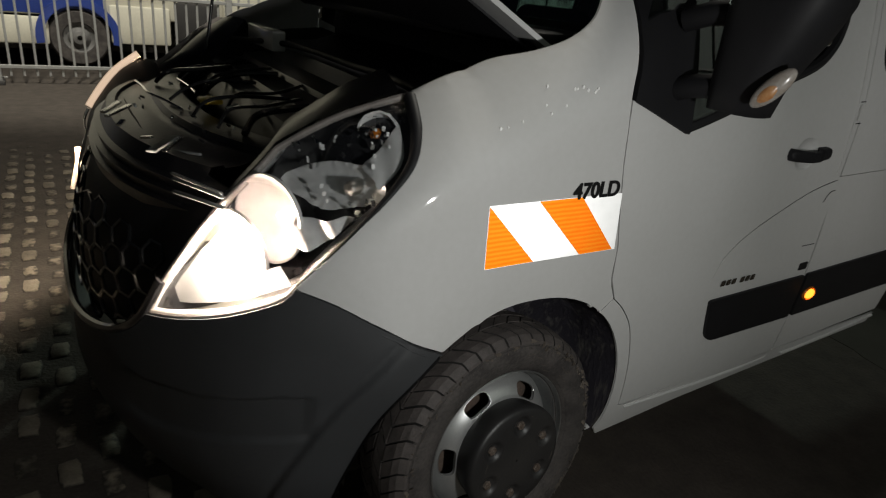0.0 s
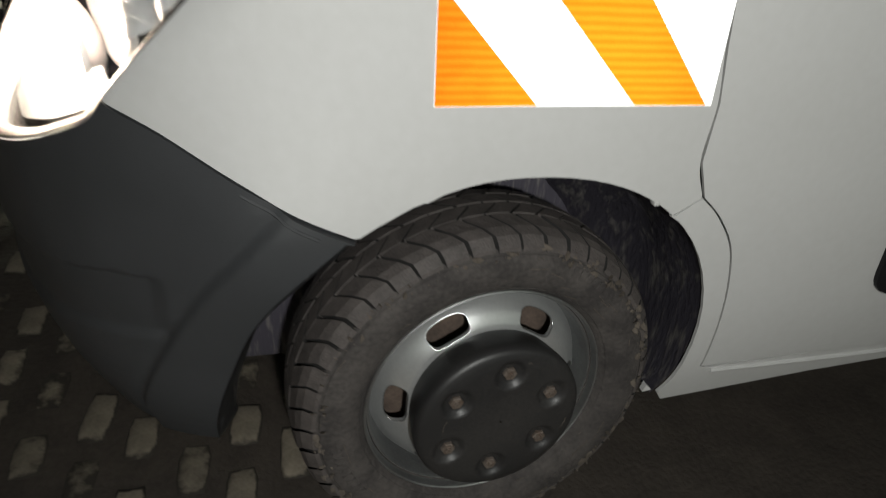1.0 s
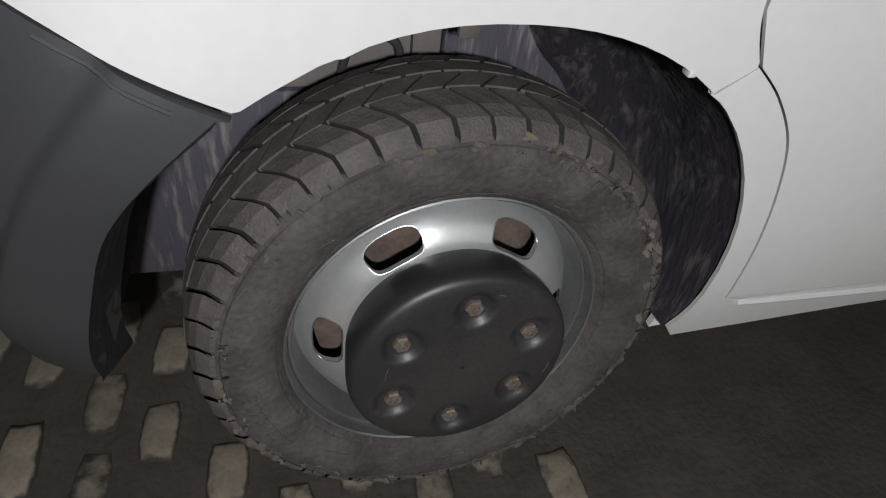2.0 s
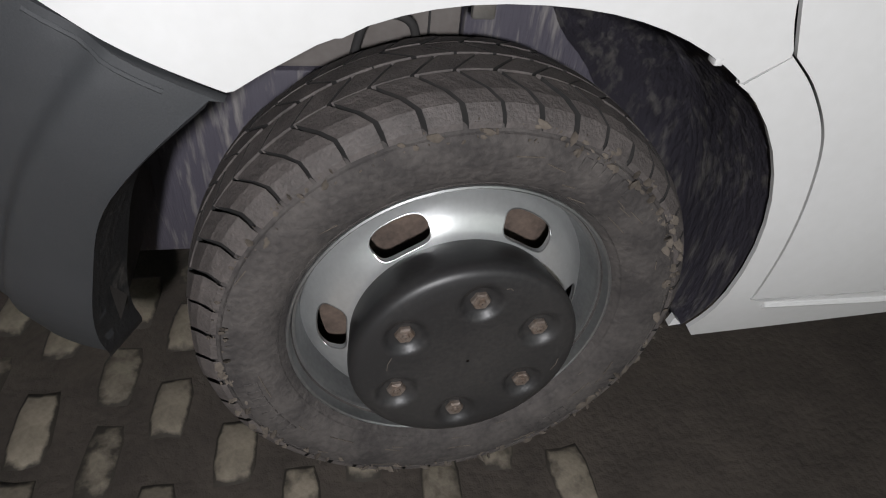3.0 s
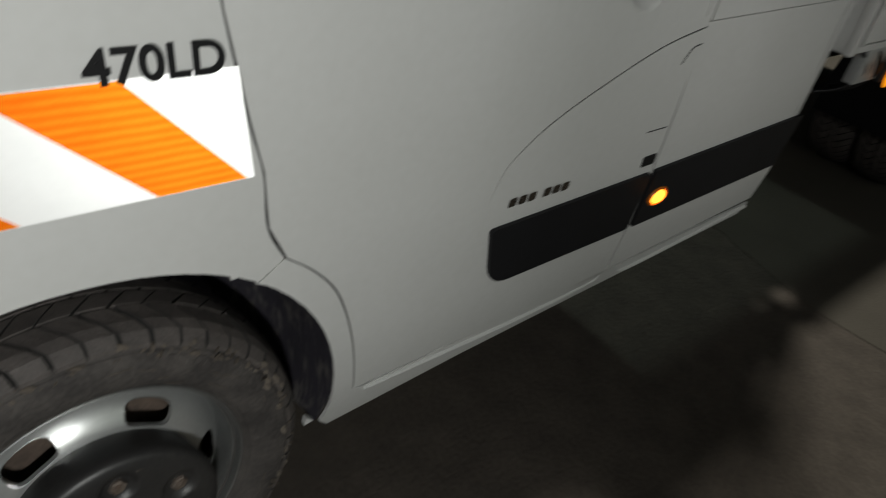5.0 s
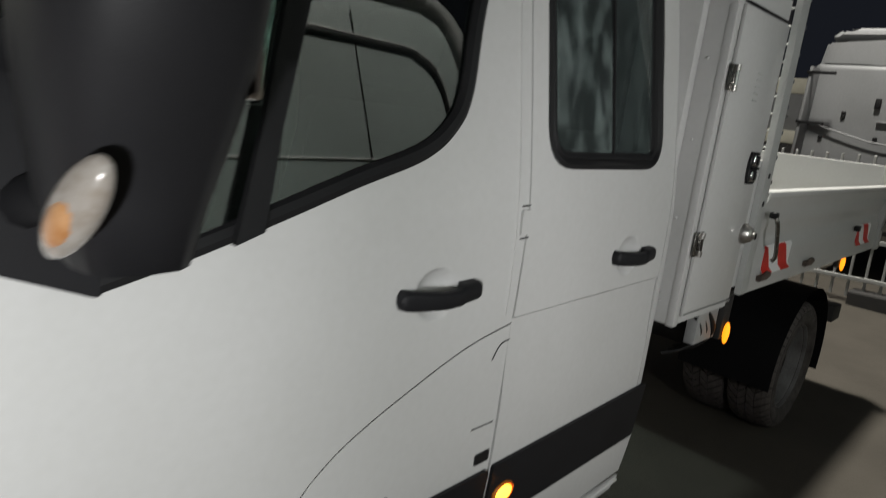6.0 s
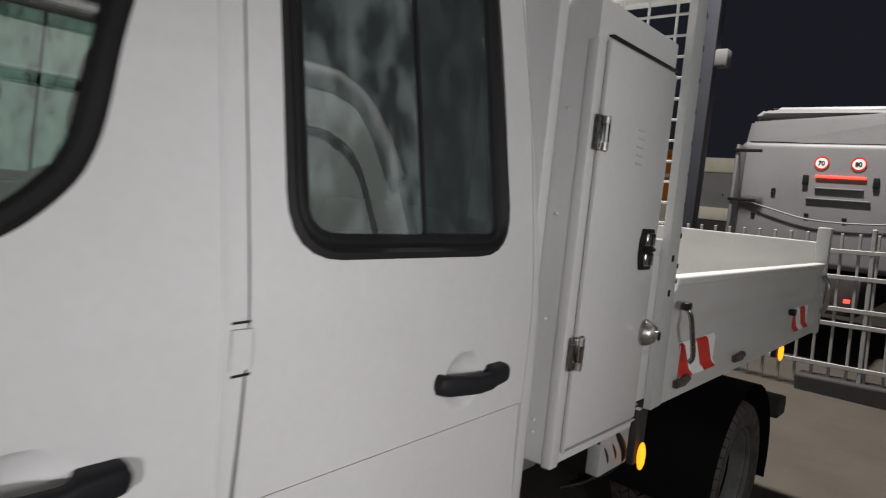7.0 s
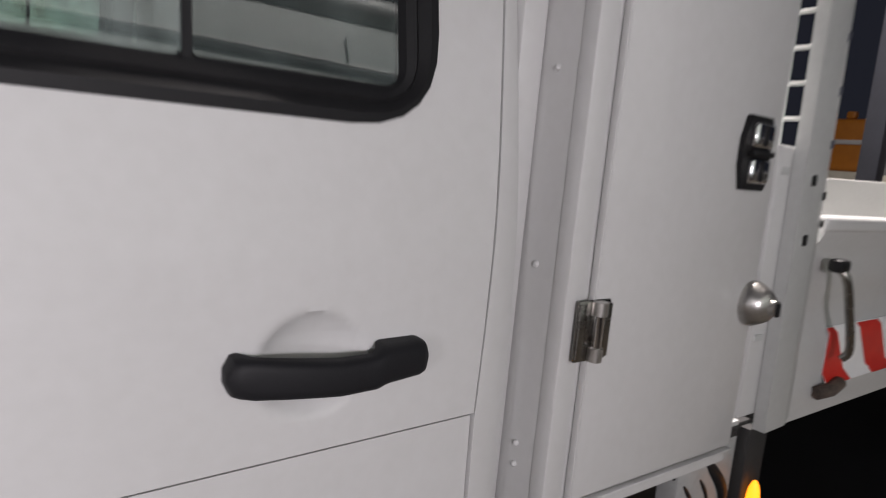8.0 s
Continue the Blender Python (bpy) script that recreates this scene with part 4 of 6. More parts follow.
    prof = [(-0.002, 0.006), (0.0, -0.004), (0.010, -0.006), (0.020, 0.002), (0.024, -0.001), (0.034, 0.002), (0.042, 0.016)]
    loops = [[rim.verts.new(fn(u, z, o)) for u, z in rect(w0)] for w0, o in prof]
    for a, b in zip(loops, loops[1:]):
        for i in range(len(a)):
            rim.faces.new((a[i], a[(i + 1) % len(a)], b[(i + 1) % len(a)], b[i]))
    bmesh.ops.recalc_face_normals(rim, faces=rim.faces)
    part("window_seal", rim, SEAL, d, "thick black rubber window surround")
    for u0, u1, mt, tag in ((1.337, 1.566, FOGGED if near else MISTED, "misted sliding side window"), (1.569, 1.772, WASHED if near else MISTED, "pale-washed fixed side window")):
        pane = rounded([(u0, 1.366, 0.02), (u1, 1.366, 0.02), (u1, 1.943, 0.02), (u0, 1.943, 0.02)], 0.02, 5)
        w = part("window_pane", sheet(pane, glass(0.010 if u0 < 1.5 else 0.013), 0.003, 0.12), mt, d, tag)
        w.visible_shadow = False
    part("sliding_rail", sheet([(1.5635, 1.365), (1.5715, 1.365), (1.5715, 1.94), (1.5635, 1.94)], inset(0.004), 0.012, 0.1), SEAL, d)
    # rear pillar of the cab, rounding in
    def corner(u, z, off=0.0):
        p = fn(min(u, 1.904), z, off)
        t = max(u - 1.904, 0) / 0.05
        p.x += 0.03 * math.sin(min(t, 1) * math.pi / 2)
        inward = 0.05 * (1 - math.cos(min(t, 1) * math.pi / 2))
        p.y += inward if near else -inward
        return p
    part("rear_pillar", sheet([(1.879, 0.60), (1.954, 0.60), (1.954, 2.12), (1.892, 2.12), (1.902, 1.6), (1.884, 1.25), (1.873, 1.033), (1.879, 0.70)], corner, 0.01, 0.0125 * 2), WHITE, truck)
    # black side moulding with the amber marker
    mould = [(0.712, 0.658, .012), (0.746, 0.502, .055), (1.20, 0.51, .01), (1.208, 0.672, .01)]
    part("side_moulding", sheet(rounded(mould), inset(-0.009), 0.009, 0.08), PLASTIC, truck, "black plastic side moulding")
    part("side_moulding", sheet(rounded([(1.22, 0.51, .005), (1.90, 0.535, .01), (1.918, 0.702, .01), (1.224, 0.674, .005)]), inset(-0.009), 0.009, 0.08), PLASTIC, truck, "black plastic side moulding")
    bm = bmesh.new()
    bmesh.ops.create_uvsphere(bm, u_segments=18, v_segments=10, radius=1.0)
    bmesh.ops.scale(bm, vec=(0.027, 0.010, 0.018), verts=bm.verts)
    bmesh.ops.translate(bm, vec=fn(1.272, 0.592, -0.014), verts=bm.verts)
    m = part("marker_lamp", bm, SIDEAMBER, truck, "glowing amber side marker lamp")
    bm = lathe([(1.0, 0.3), (1.05, -0.2), (0.92, -0.5), (0.80, -0.2), (0.80, 0.3)], 24)
    bmesh.ops.scale(bm, vec=(0.036, 0.014, 0.025), verts=bm.verts)
    bmesh.ops.translate(bm, vec=fn(1.272, 0.592, -0.010), verts=bm.verts)
    part("rim", bm, AMBER, m, "amber lens edge")
    part("pillar_flange", sheet([(1.196, 1.03), (1.201, 1.03), (1.209, 1.70), (1.212, 2.1), (1.207, 2.1), (1.204, 1.70)], inset(-0.0025), 0.003, 0.1), WHITE, truck)
    # small flap at the centre pillar over the moulding
    part("flap_gap", sheet([(1.135, 0.785), (1.205, 0.786), (1.205, 0.7885), (1.135, 0.7875)], inset(-0.001), 0.001, 0.1), INK, truck)
    part("reflector_plate", sheet(rounded([(1.160, 0.694, .004), (1.205, 0.696, .004), (1.205, 0.722, .004), (1.160, 0.720, .004)]), inset(-0.003), 0.004, 0.05), INK, truck, "small black plate over the moulding")
    for z in (1.188, 1.254):
        part("slit", sheet([(1.212, z), (1.238, z + 0.001), (1.238, z + 0.004), (1.212, z + 0.003)], inset(-0.002), 0.002, 0.05), INK, truck)
    # filler flap: hooked joint under the crease
    part("flap_gap", tube(spline([fn(1.221, 0.972, -0.0002), fn(1.200, 0.969, -0.0002), fn(1.186, 0.958, -0.0002), fn(1.172, 0.935, -0.0002)]), 0.0016, 6), INK, truck)
    # hinge cover on the centre pillar
    part("hinge_cover", sheet([(1.208, 1.198), (1.236, 1.198), (1.238, 1.248), (1.210, 1.248)], inset(-0.006), 0.010, 0.05), WHITE, truck)


doors(skin, True)
doors(far(skin), False)
part("bay_seal", tube(spline([(-0.236, 0.22, 1.239), (-0.175, 0.5, 1.228), (-0.166, 0.75, 1.219), (-0.18, 1.05, 1.221), (-0.221, 1.35, 1.211), (-0.389, 1.8, 1.173)]), 0.010), PLASTIC, truck, "rubber seal along the engine bay")
# cab roof, back wall, floor, windscreen and scuttle
part("roof", new_box(0.72, 1.93, 0.14, 1.93, 2.12, 2.2, 0.03), WHITE, truck)
part("back_wall", new_box(1.90, 1.93, 0.16, 1.91, 0.40, 2.15, 0.01), WHITE, truck)
part("cab_floor", new_box(0.50, 1.88, 0.08, 1.99, 0.42, 0.50, 0.01), CHASSIS, truck)
part("bulkhead", new_box(0.24, 0.30, 0.16, 1.91, 0.84, 1.36, 0.01), CHASSIS, truck)
part("dashboard", new_box(0.30, 0.62, 0.12, 1.95, 0.90, 1.22, 0.06, 4), PLASTIC, truck)
def screen(u, v, off=0.0):
    return Vector((0.26 + 0.52 * v - off + 0.10 * abs(u) ** 2 / 0.7, MID + u * (1 - 0.12 * v), 1.40 + 0.74 * v))
w = part("windscreen", sheet(rounded([(-0.82, 0, .05), (0.82, 0, .05), (0.82, 0.98, .08), (-0.82, 0.98, .08)]), screen, 0.005, 0.15), PANE, truck, "dark tinted windscreen")
w.visible_shadow = False
part("scuttle", new_box(0.06, 0.30, 0.22, 1.85, 1.33, 1.38, 0.015), PLASTIC, truck)
for s in (-1, 1):
    part("windscreen_pillar", tube([screen(s * 0.85, k / 6) for k in range(7)], 0.035), WHITE, truck)


def seat(x, y):
    """A cab seat with its headrest."""
    cloth = PALECLOTH if (x > 1 and y < 0.6) else FABRIC
    s = part("seat", new_box(x, x + 0.48, y - 0.24, y + 0.24, 0.72, 0.90, 0.06, 4), FABRIC, truck, "dark grey cab seat")
    part("base", new_box(x + 0.05, x + 0.43, y - 0.20, y + 0.20, 0.50, 0.73, 0.01), CHASSIS, s)
    m = Matrix.Translation((x + 0.50, y, 0.85)) @ pose(0, 0, 0, 0, 12, 0)
    part("backrest", new_box(-0.07, 0.07, -0.24, 0.24, 0.0, 0.58, 0.06, 4, m), cloth, s)
    part("headrest", new_box(-0.05, 0.05, -0.13, 0.13, 0.62, 0.82, 0.045, 4, m), FABRIC, s)


for x, y in ((0.62, 0.50), (0.62, 1.55), (1.30, 0.45), (1.30, 1.03), (1.30, 1.60)):
    seat(x, y)
part("steering_wheel", tube([(0.62 + 0.06 * math.cos(a), 0.50 + 0.19 * math.sin(a), 1.12 + 0.18 * math.cos(a)) for a in np.linspace(0, 2 * math.pi, 25)], 0.014, 8), PLASTIC, truck)


# dark linings inside the cab
part("roof_lining", new_box(0.80, 1.88, 0.18, 1.88, 2.075, 2.11, 0.01), TRIM, truck, "grey roof lining")
part("back_lining", new_box(1.86, 1.893, 0.20, 1.87, 0.52, 2.07, 0.01), FABRIC, truck)
for y0, y1 in ((1.975, 1.995), (0.075, 0.095)):
    part("door_card", new_box(0.50, 1.84, y0, y1, 0.52, 1.16, 0.008), FABRIC, truck)
for x0, x1 in ((1.145, 1.33), (1.80, 1.86)):
    part("pillar_trim", sheet([(x0, 1.20), (x1, 1.20), (x1, 2.05), (x0, 2.05)], far(lambda u, z, o=0.0: skin(u, z, o + 0.05)), 0.01, 0.2), FABRIC, truck)
part("waist_trim", sheet([(0.60, 1.14), (1.86, 1.14), (1.86, 1.33), (0.98, 1.33), (0.60, 1.22)], far(lambda u, z, o=0.0: skin(u, z, o + 0.04)), 0.01, 0.2), FABRIC, truck)
# wing mirror on two arms
mir = part("wing_mirror", bmesh.new(), PLASTIC, truck, "large black wing mirror with an indicator in its shell")
bm = bmesh.new()
rows = []
for k in range(9):
    t = k / 8
    z = 1.258 + 0.48 * t
    y0, y1 = -0.058 - 0.012 * math.sin(math.pi * t), -0.195 - 0.115 * smooth01(t * 1.7)
    dpt = 0.085 * math.sin(math.pi * (0.12 + 0.76 * t)) ** 0.5
    ring = []
    for i in range(14):
        a = 2 * math.pi * i / 14
        c, s = math.cos(a), math.sin(a)
        ring.append(bm.verts.new((0.41 + dpt * math.copysign(abs(s) ** 0.7, s) - 0.02 * t, (y0 + y1) / 2 + (y0 - y1) / 2 * math.copysign(abs(c) ** 0.6, c), z)))
    rows.append(ring)
for a, b in zip(rows, rows[1:]):
    for i in range(14):
        bm.faces.new((a[i], a[(i + 1) % 14], b[(i + 1) % 14], b[i]))
bm.faces.new(rows[0])
bm.faces.new(rows[-1])
bmesh.ops.recalc_face_normals(bm, faces=bm.faces)
bm.to_mesh(mir.data)
bm.free()
mir.data.shade_smooth()
for z in (1.30, 1.46):
    part("arm", tube([(0.36, 0.03, z - 0.02), (0.37, -0.03, z), (0.40, -0.10, z + 0.01)], 0.028, 10), PLASTIC, mir)
bm = bmesh.new()
bmesh.ops.create_uvsphere(bm, u_segments=16, v_segments=10, radius=1)
bmesh.ops.scale(bm, vec=(0.016, 0.022, 0.054), verts=bm.verts)
bmesh.ops.transform(bm, matrix=Matrix.Translation((0.340, -0.238, 1.330)) @ pose(0, 0, 0, 38, 0, 20), verts=bm.verts)
part("indicator", bm, INDICATOR, mir, "pale clear indicator lens")
bm = bmesh.new()
bmesh.ops.create_uvsphere(bm, u_segments=14, v_segments=10, radius=1, matrix=Matrix.Translation((0.3345, -0.236, 1.322)) @ pose(0, 0, 0, 38, 0, 20) @ Matrix.Diagonal((0.0135, 0.0155, 0.032, 1)))
part("bulb", bm, DULLAMBER, mir, "amber bulb behind the lens")


part("mirror_glass", new_box(0.466, 0.482, -0.250, -0.090, 1.42, 1.64, 0.004), GLASSMIRROR, mir, "mirror glass")
# water drops in plain white: their sparkle is put into the colour
drops = random.Random(9)
for k in range(14):
    u, z = -0.16 + drops.random() * 0.30, 0.0
    z = 1.20 + (u + 0.16) * 0.42 + drops.uniform(-0.035, 0.02)
    bm = bmesh.new()
    r = 0.002 + drops.random() * 0.002
    bmesh.ops.create_uvsphere(bm, u_segments=10, v_segments=6, radius=r)
    bmesh.ops.scale(bm, vec=(1, 0.5, 1.3), verts=bm.verts)
    bmesh.ops.translate(bm, vec=skin(u, z, -0.0005), verts=bm.verts)
    part("water_drop", bm, WHITEFILM, truck)


# striped reflective film and fleet lettering on the wing
def by_place(x, z, off=0.0):
    return skin(along(x, z), z, off)


def stripe(name, quad, material, parent, lift, fn=by_place, label=""):
    return part(name, sheet(quad, lambda u, z, o=0.0: fn(u, z, o - lift), 0.0008, 0.05), material, parent, label, False)


X0, X1, Z0, Z1 = -0.152, 0.250, 0.889, 1.038
W = X1 - X0
film = stripe("reflective_film", [(X0, Z0), (X1 - 0.002, Z0), (X1 - 0.016, Z1), (X0 - 0.006, Z1)], PRISMFILM, truck, 0.002, label="white and orange slanting reflective film")
stripe("stripe", [(X0 + 0.001, Z0 + 0.001), (-0.014, Z0 + 0.001), (X0 - 0.005, Z1 - 0.002)], ORANGEFILM, film, 0.003)
stripe("stripe", [(0.128, Z0 + 0.001), (X1 - 0.012, Z0 + 0.001), (0.106, Z1 - 0.001), (-0.022, Z1 - 0.001)], ORANGEFILM, film, 0.003)
letters("470LD", 0.0535, 0.0006, INK, truck, Matrix.Translation((0.074, -0.004, 1.0345)) @ pose(0, 0, 0, 90, 0, 0))
for k in range(6):
    u = 0.745 + k * 0.026 + (0.016 if k > 2 else 0)
    stripe("badge", rounded([(u, 0.700), (u + 0.021, 0.701), (u + 0.023, 0.720), (u + 0.003, 0.719)], 0.005), DARKSTEEL, truck, 0.003)


# ---- wheels ----
def make_wheel(tread_width, hub, holes, steel=SILVER):
    """A truck wheel lying round the y axis, its outer face towards -y."""
    R, W = 0.343, tread_width
    wheel = new("wheel")
    prof = [(0.212, 0.035), (0.2225, 0.014), (0.232, 0.002), (0.250, -0.007), (0.275, -0.011), (0.298, -0.008), (0.308, -0.003), (0.314, 0.008), (0.318, 0.020)]
    tyre = part("tyre", lathe(prof + [(0.318, 0.03), (0.318, W - 0.03)] + [(r, W - h) for r, h in reversed(prof)], 112), RUBBER, wheel, "worn dusty tyre")
    part("tread_base", lathe([(0.309, 0.000), (0.316, 0.006), (0.322, 0.014), (0.3285, 0.030), (0.3310, W / 2), (0.3285, W - 0.030), (0.322, W - 0.014), (0.316, W - 0.006), (0.309, W)], 112), GROOVESHADE, tyre)
    # tread: worn shoulder blocks, then a row whose slanting grooves run on from theirs, on both sides of the middle
    bm = bmesh.new()
    n = 46
    rng = random.Random(3)
    pitch = 2 * math.pi / n

    def block(a0, span, section, lean):
        """One block: its section (h, r) swept from a0 over span, leaning along the tread."""
        rows = []
        for e in (0.0, 0.5, 1.0):
            rows.append([bm.verts.new((r * math.cos(a0 + e * span + lean(h)), h, r * math.sin(a0 + e * span + lean(h)))) for h, r in section])
        for p, q in zip(rows, rows[1:]):
            for k in range(len(section) - 1):
                bm.faces.new((p[k], p[k + 1], q[k + 1], q[k]))
        # block ends take the dark groove colour, painted in as shade
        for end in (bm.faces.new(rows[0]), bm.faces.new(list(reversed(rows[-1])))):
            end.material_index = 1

    def both(h):
        return min(h, W - h)

    def lean(h):
        h = both(h)
        return pitch * (0.9 * max(h - 0.006, 0) / 0.052 if h < 0.058 else 0.9 - 0.8 * (h - 0.058) / 0.038)

    for side in (0, 1):
        f = (lambda h: h) if side == 0 else (lambda h: W - h)
        for i in range(n):
            a0 = pitch * (i + 0.5 * side) + rng.uniform(-0.004, 0.004)
            worn = rng.uniform(-0.0015, 0.0005)
            shoulder = [(-0.0055, R - 0.038), (-0.0050, R - 0.031), (0.0005, R - 0.024), (0.008, R - 0.0145 + worn), (0.024, R - 0.0065 + worn), (0.0555, R - 0.001 + worn), (0.0565, R - 0.014)]
            block(a0, pitch * rng.uniform(0.84, 0.88), [(f(h), r) for h, r in shoulder], lean)
            half = [(0.0595, R - 0.012), (0.0603, R - 0.0010), (0.076, R), (W / 2 - 0.0035, R + 0.001), (W / 2 - 0.0025, R - 0.012)]
            block(a0 + pitch * 0.05, pitch * rng.uniform(0.88, 0.92), [(f(h), r) for h, r in half], lean)
    bmesh.ops.recalc_face_normals(bm, faces=bm.faces)
    part("tread", bm, TREAD, tyre, "", False).data.materials.append(GROOVESHADE)
    # ribs round the side wall
    for r, h in ((0.2335, 0.002), (0.3000, -0.0065)):
        part("side_rib", lathe([(r - 0.002, h + 0.001), (r, h - 0.0022), (r + 0.002, h + 0.001)], 112), RUBBER, tyre)
    for a0, count, r0 in ((48, 6, 0.284), (190, 8, 0.276), (300, 5, 0.276)):
        for k in range(count):
            a = radians(a0 + k * 3.2)
            m = Matrix.Translation((r0 * math.cos(a), -0.0105, r0 * math.sin(a))) @ Matrix.Rotation(-a + math.pi / 2, 4, "Y")
            part("side_mark", new_box(-0.0055, 0.0055, -0.0010, 0.002, -0.009, 0.009, 0.0008, 1, m), RUBBER, tyre)
    # rim: flange, well and pierced disc
    rim = part("rim", lathe([(0.214, 0.045), (0.2225, 0.022), (0.2240, 0.014), (0.2232, 0.0095), (0.2208, 0.0085), (0.2190, 0.010), (0.2176, 0.018), (0.2168, 0.027), (0.2150, 0.0285), (0.2118, 0.0280), (0.2098, 0.031), (0.2086, 0.044), (0.2060, 0.056), (0.2035, 0.072), (0.202, 0.090)], 112), SHADEDSILVER if steel is SILVER else steel, wheel, "silver painted steel wheel rim")
    disc = bmesh.new()
    def height(r):
        return hub + lerp([(0.12, 0.052), (0.150, 0.056), (0.160, 0.061), (0.172, 0.069), (0.184, 0.080), (0.193, 0.093), (0.199, 0.106), (0.205, 0.116)], r)
    R0, R1, RM, half = 0.125, 0.205, 0.1645, math.pi / holes
    nd = 48
    for k in range(holes):
        mid = radians(58) + 2 * half * k
        rows = []
        for ring in range(7):
            row = []
            for q in range(nd):
                g = 2 * math.pi * q / nd
                cg, sg = math.cos(g), math.sin(g)
                ha, hr = 0.234 * math.copysign(abs(cg) ** 0.62, cg), 0.0186 * math.copysign(abs(sg) ** 0.62, sg)
                s = 1 / max(abs(cg), abs(sg))
                oa, our = half * cg * s, sg * s
                our = (R1 - RM) * our if our > 0 else (RM - R0) * our
                if ring == 0:
                    a, r, dy = ha, hr, 0.009
                elif ring == 1:
                    a, r, dy = ha, hr, 0.0
                else:
                    w = (ring - 1) / 5
                    a, r, dy = ha + (oa - ha) * w, hr + (our - hr) * w, 0.0
                rr = RM + r
                row.append(disc.verts.new((rr * math.cos(mid + a), height(rr) + dy, rr * math.sin(mid + a))))
            rows.append(row)
        for a, b in zip(rows, rows[1:]):
            for q in range(nd):
                disc.faces.new((a[q], a[(q + 1) % nd], b[(q + 1) % nd], b[q]))
    bmesh.ops.remove_doubles(disc, verts=disc.verts, dist=0.0004)
    bmesh.ops.recalc_face_normals(disc, faces=disc.faces)
    part("disc", disc, steel, rim)
    # rolled bright edge of each hole
    for k in range(holes):
        mid = radians(58) + 2 * half * k
        ring = []
        for q in range(33):
            g = 2 * math.pi * q / 32
            cg, sg = math.cos(g), math.sin(g)
            rr, aa = RM + 0.0186 * math.copysign(abs(sg) ** 0.62, sg), mid + 0.234 * math.copysign(abs(cg) ** 0.62, cg)
            ring.append((rr * math.cos(aa), height(rr) + 0.0006, rr * math.sin(aa)))
        part("hole_edge", tube(ring, 0.0010, 6), SHADEDSILVER if steel is SILVER else steel, rim)
    # brake behind the holes
    part("brake_disc", lathe([(0.07, hub + 0.118), (0.178, hub + 0.118), (0.181, hub + 0.150), (0.07, hub + 0.150)], 48), RUST, wheel, "rusty brake disc behind the wheel")
    return wheel, hub


def hub_cap(wheel, hub, turn):
    """A black plastic cap with six sunken wheel bolts."""
    n = 180
    bm = bmesh.new()
    rows = []
    for r, h in [(0.1400, 0.076), (0.1465, 0.040), (0.1505, 0.018), (0.1510, 0.009), (0.1492, 0.001), (0.1450, -0.004), (0.140, -0.006)] + [(0.134 - 0.004 * k, None) for k in range(33)] + [(0.002, None)]:
        row = []
        for i in range(n):
            a = 2 * math.pi * i / n
            x, z = r * math.cos(a), r * math.sin(a)
            y = h if h is not None else lerp([(0.0, -0.0075), (0.05, -0.0085), (0.09, -0.0095), (0.12, -0.0095), (0.135, -0.0075)], r)
            if h is None:
                for k in range(6):
                    b = turn + k * math.pi / 3
                    d = math.hypot(x - 0.1 * math.cos(b), z - 0.1 * math.sin(b))
                    if d < 0.031:
                        y += 0.010 * smooth01((0.031 - d) / 0.014)
            row.append(bm.verts.new((x, y + hub, z)))
        rows.append(row)
    for a, b in zip(rows, rows[1:]):
        for i in range(n):
            bm.faces.new((a[i], a[(i + 1) % n], b[(i + 1) % n], b[i]))
    bmesh.ops.recalc_face_normals(bm, faces=bm.faces)
    cap = part("hub_cap", bm, HUBCAP, wheel, "scuffed black plastic hub cap")
    for k in range(6):
        b = turn + k * math.pi / 3
        bm = lathe([(0.0125, 0.012), (0.0125, -0.001), (0.0108, -0.0035), (0.006, -0.0035), (0.005, -0.006), (0.001, -0.0065)], 6)
        bmesh.ops.translate(bm, vec=(0.1 * math.cos(b), hub - 0.003, 0.1 * math.sin(b)), verts=bm.verts)
        part("bolt", bm, BOLTSTEEL, cap, "dull rust-tinged wheel bolt", False)
    rng = random.Random(8)
    for k in range(18):
        a, r, w = rng.random() * 2 * math.pi, rng.uniform(0.075, 0.135), rng.uniform(0.006, 0.040)
        y = lerp([(0.068, -0.005), (0.074, -0.008), (0.09, -0.0095), (0.12, -0.0095), (0.135, -0.0075)], r) + hub - 0.0002
        p0 = Vector((r * math.cos(a), y, r * math.sin(a)))
        d = Vector((-math.sin(a), 0, math.cos(a))) * w
        if min((p0 + d * t - Vector((0.1 * math.cos(turn + q * math.pi / 3), y, 0.1 * math.sin(turn + q * math.pi / 3)))).length for q in range(6) for t in (0, 0.5, 1)) > 0.034:
            part("scratch", tube([p0, p0 + d * 0.5 + Vector((math.cos(a), 0, math.sin(a))) * 0.002, p0 + d], 0.0005, 4), MUD, cap)
    return cap


fw, hub = make_wheel(0.195, -0.04, 6)
rng = random.Random(21)
bm = bmesh.new()
for k in range(320):
    a, r = rng.random() * 2 * math.pi, rng.uniform(0.292, 0.316)
    h = lerp([(0.292, -0.0095), (0.305, -0.0058), (0.316, -0.0035)], r)
    q = 0.0015 + rng.random() ** 3 * 0.008
    m = Matrix.Translation((r * math.cos(a), h, r * math.sin(a))) @ Matrix.Rotation(-a, 4, "Y") @ Matrix.Rotation(rng.random() * 6, 4, "X") @ Matrix.Diagonal((q * rng.uniform(0.6, 1), q * 0.35, q * rng.uniform(0.7, 1.8), 1))
    bmesh.ops.create_icosphere(bm, subdivisions=1, radius=1, matrix=m)
tagged(part("mud", bm, MUD, fw), "dried mud on the tyre shoulder", kind="stuff")
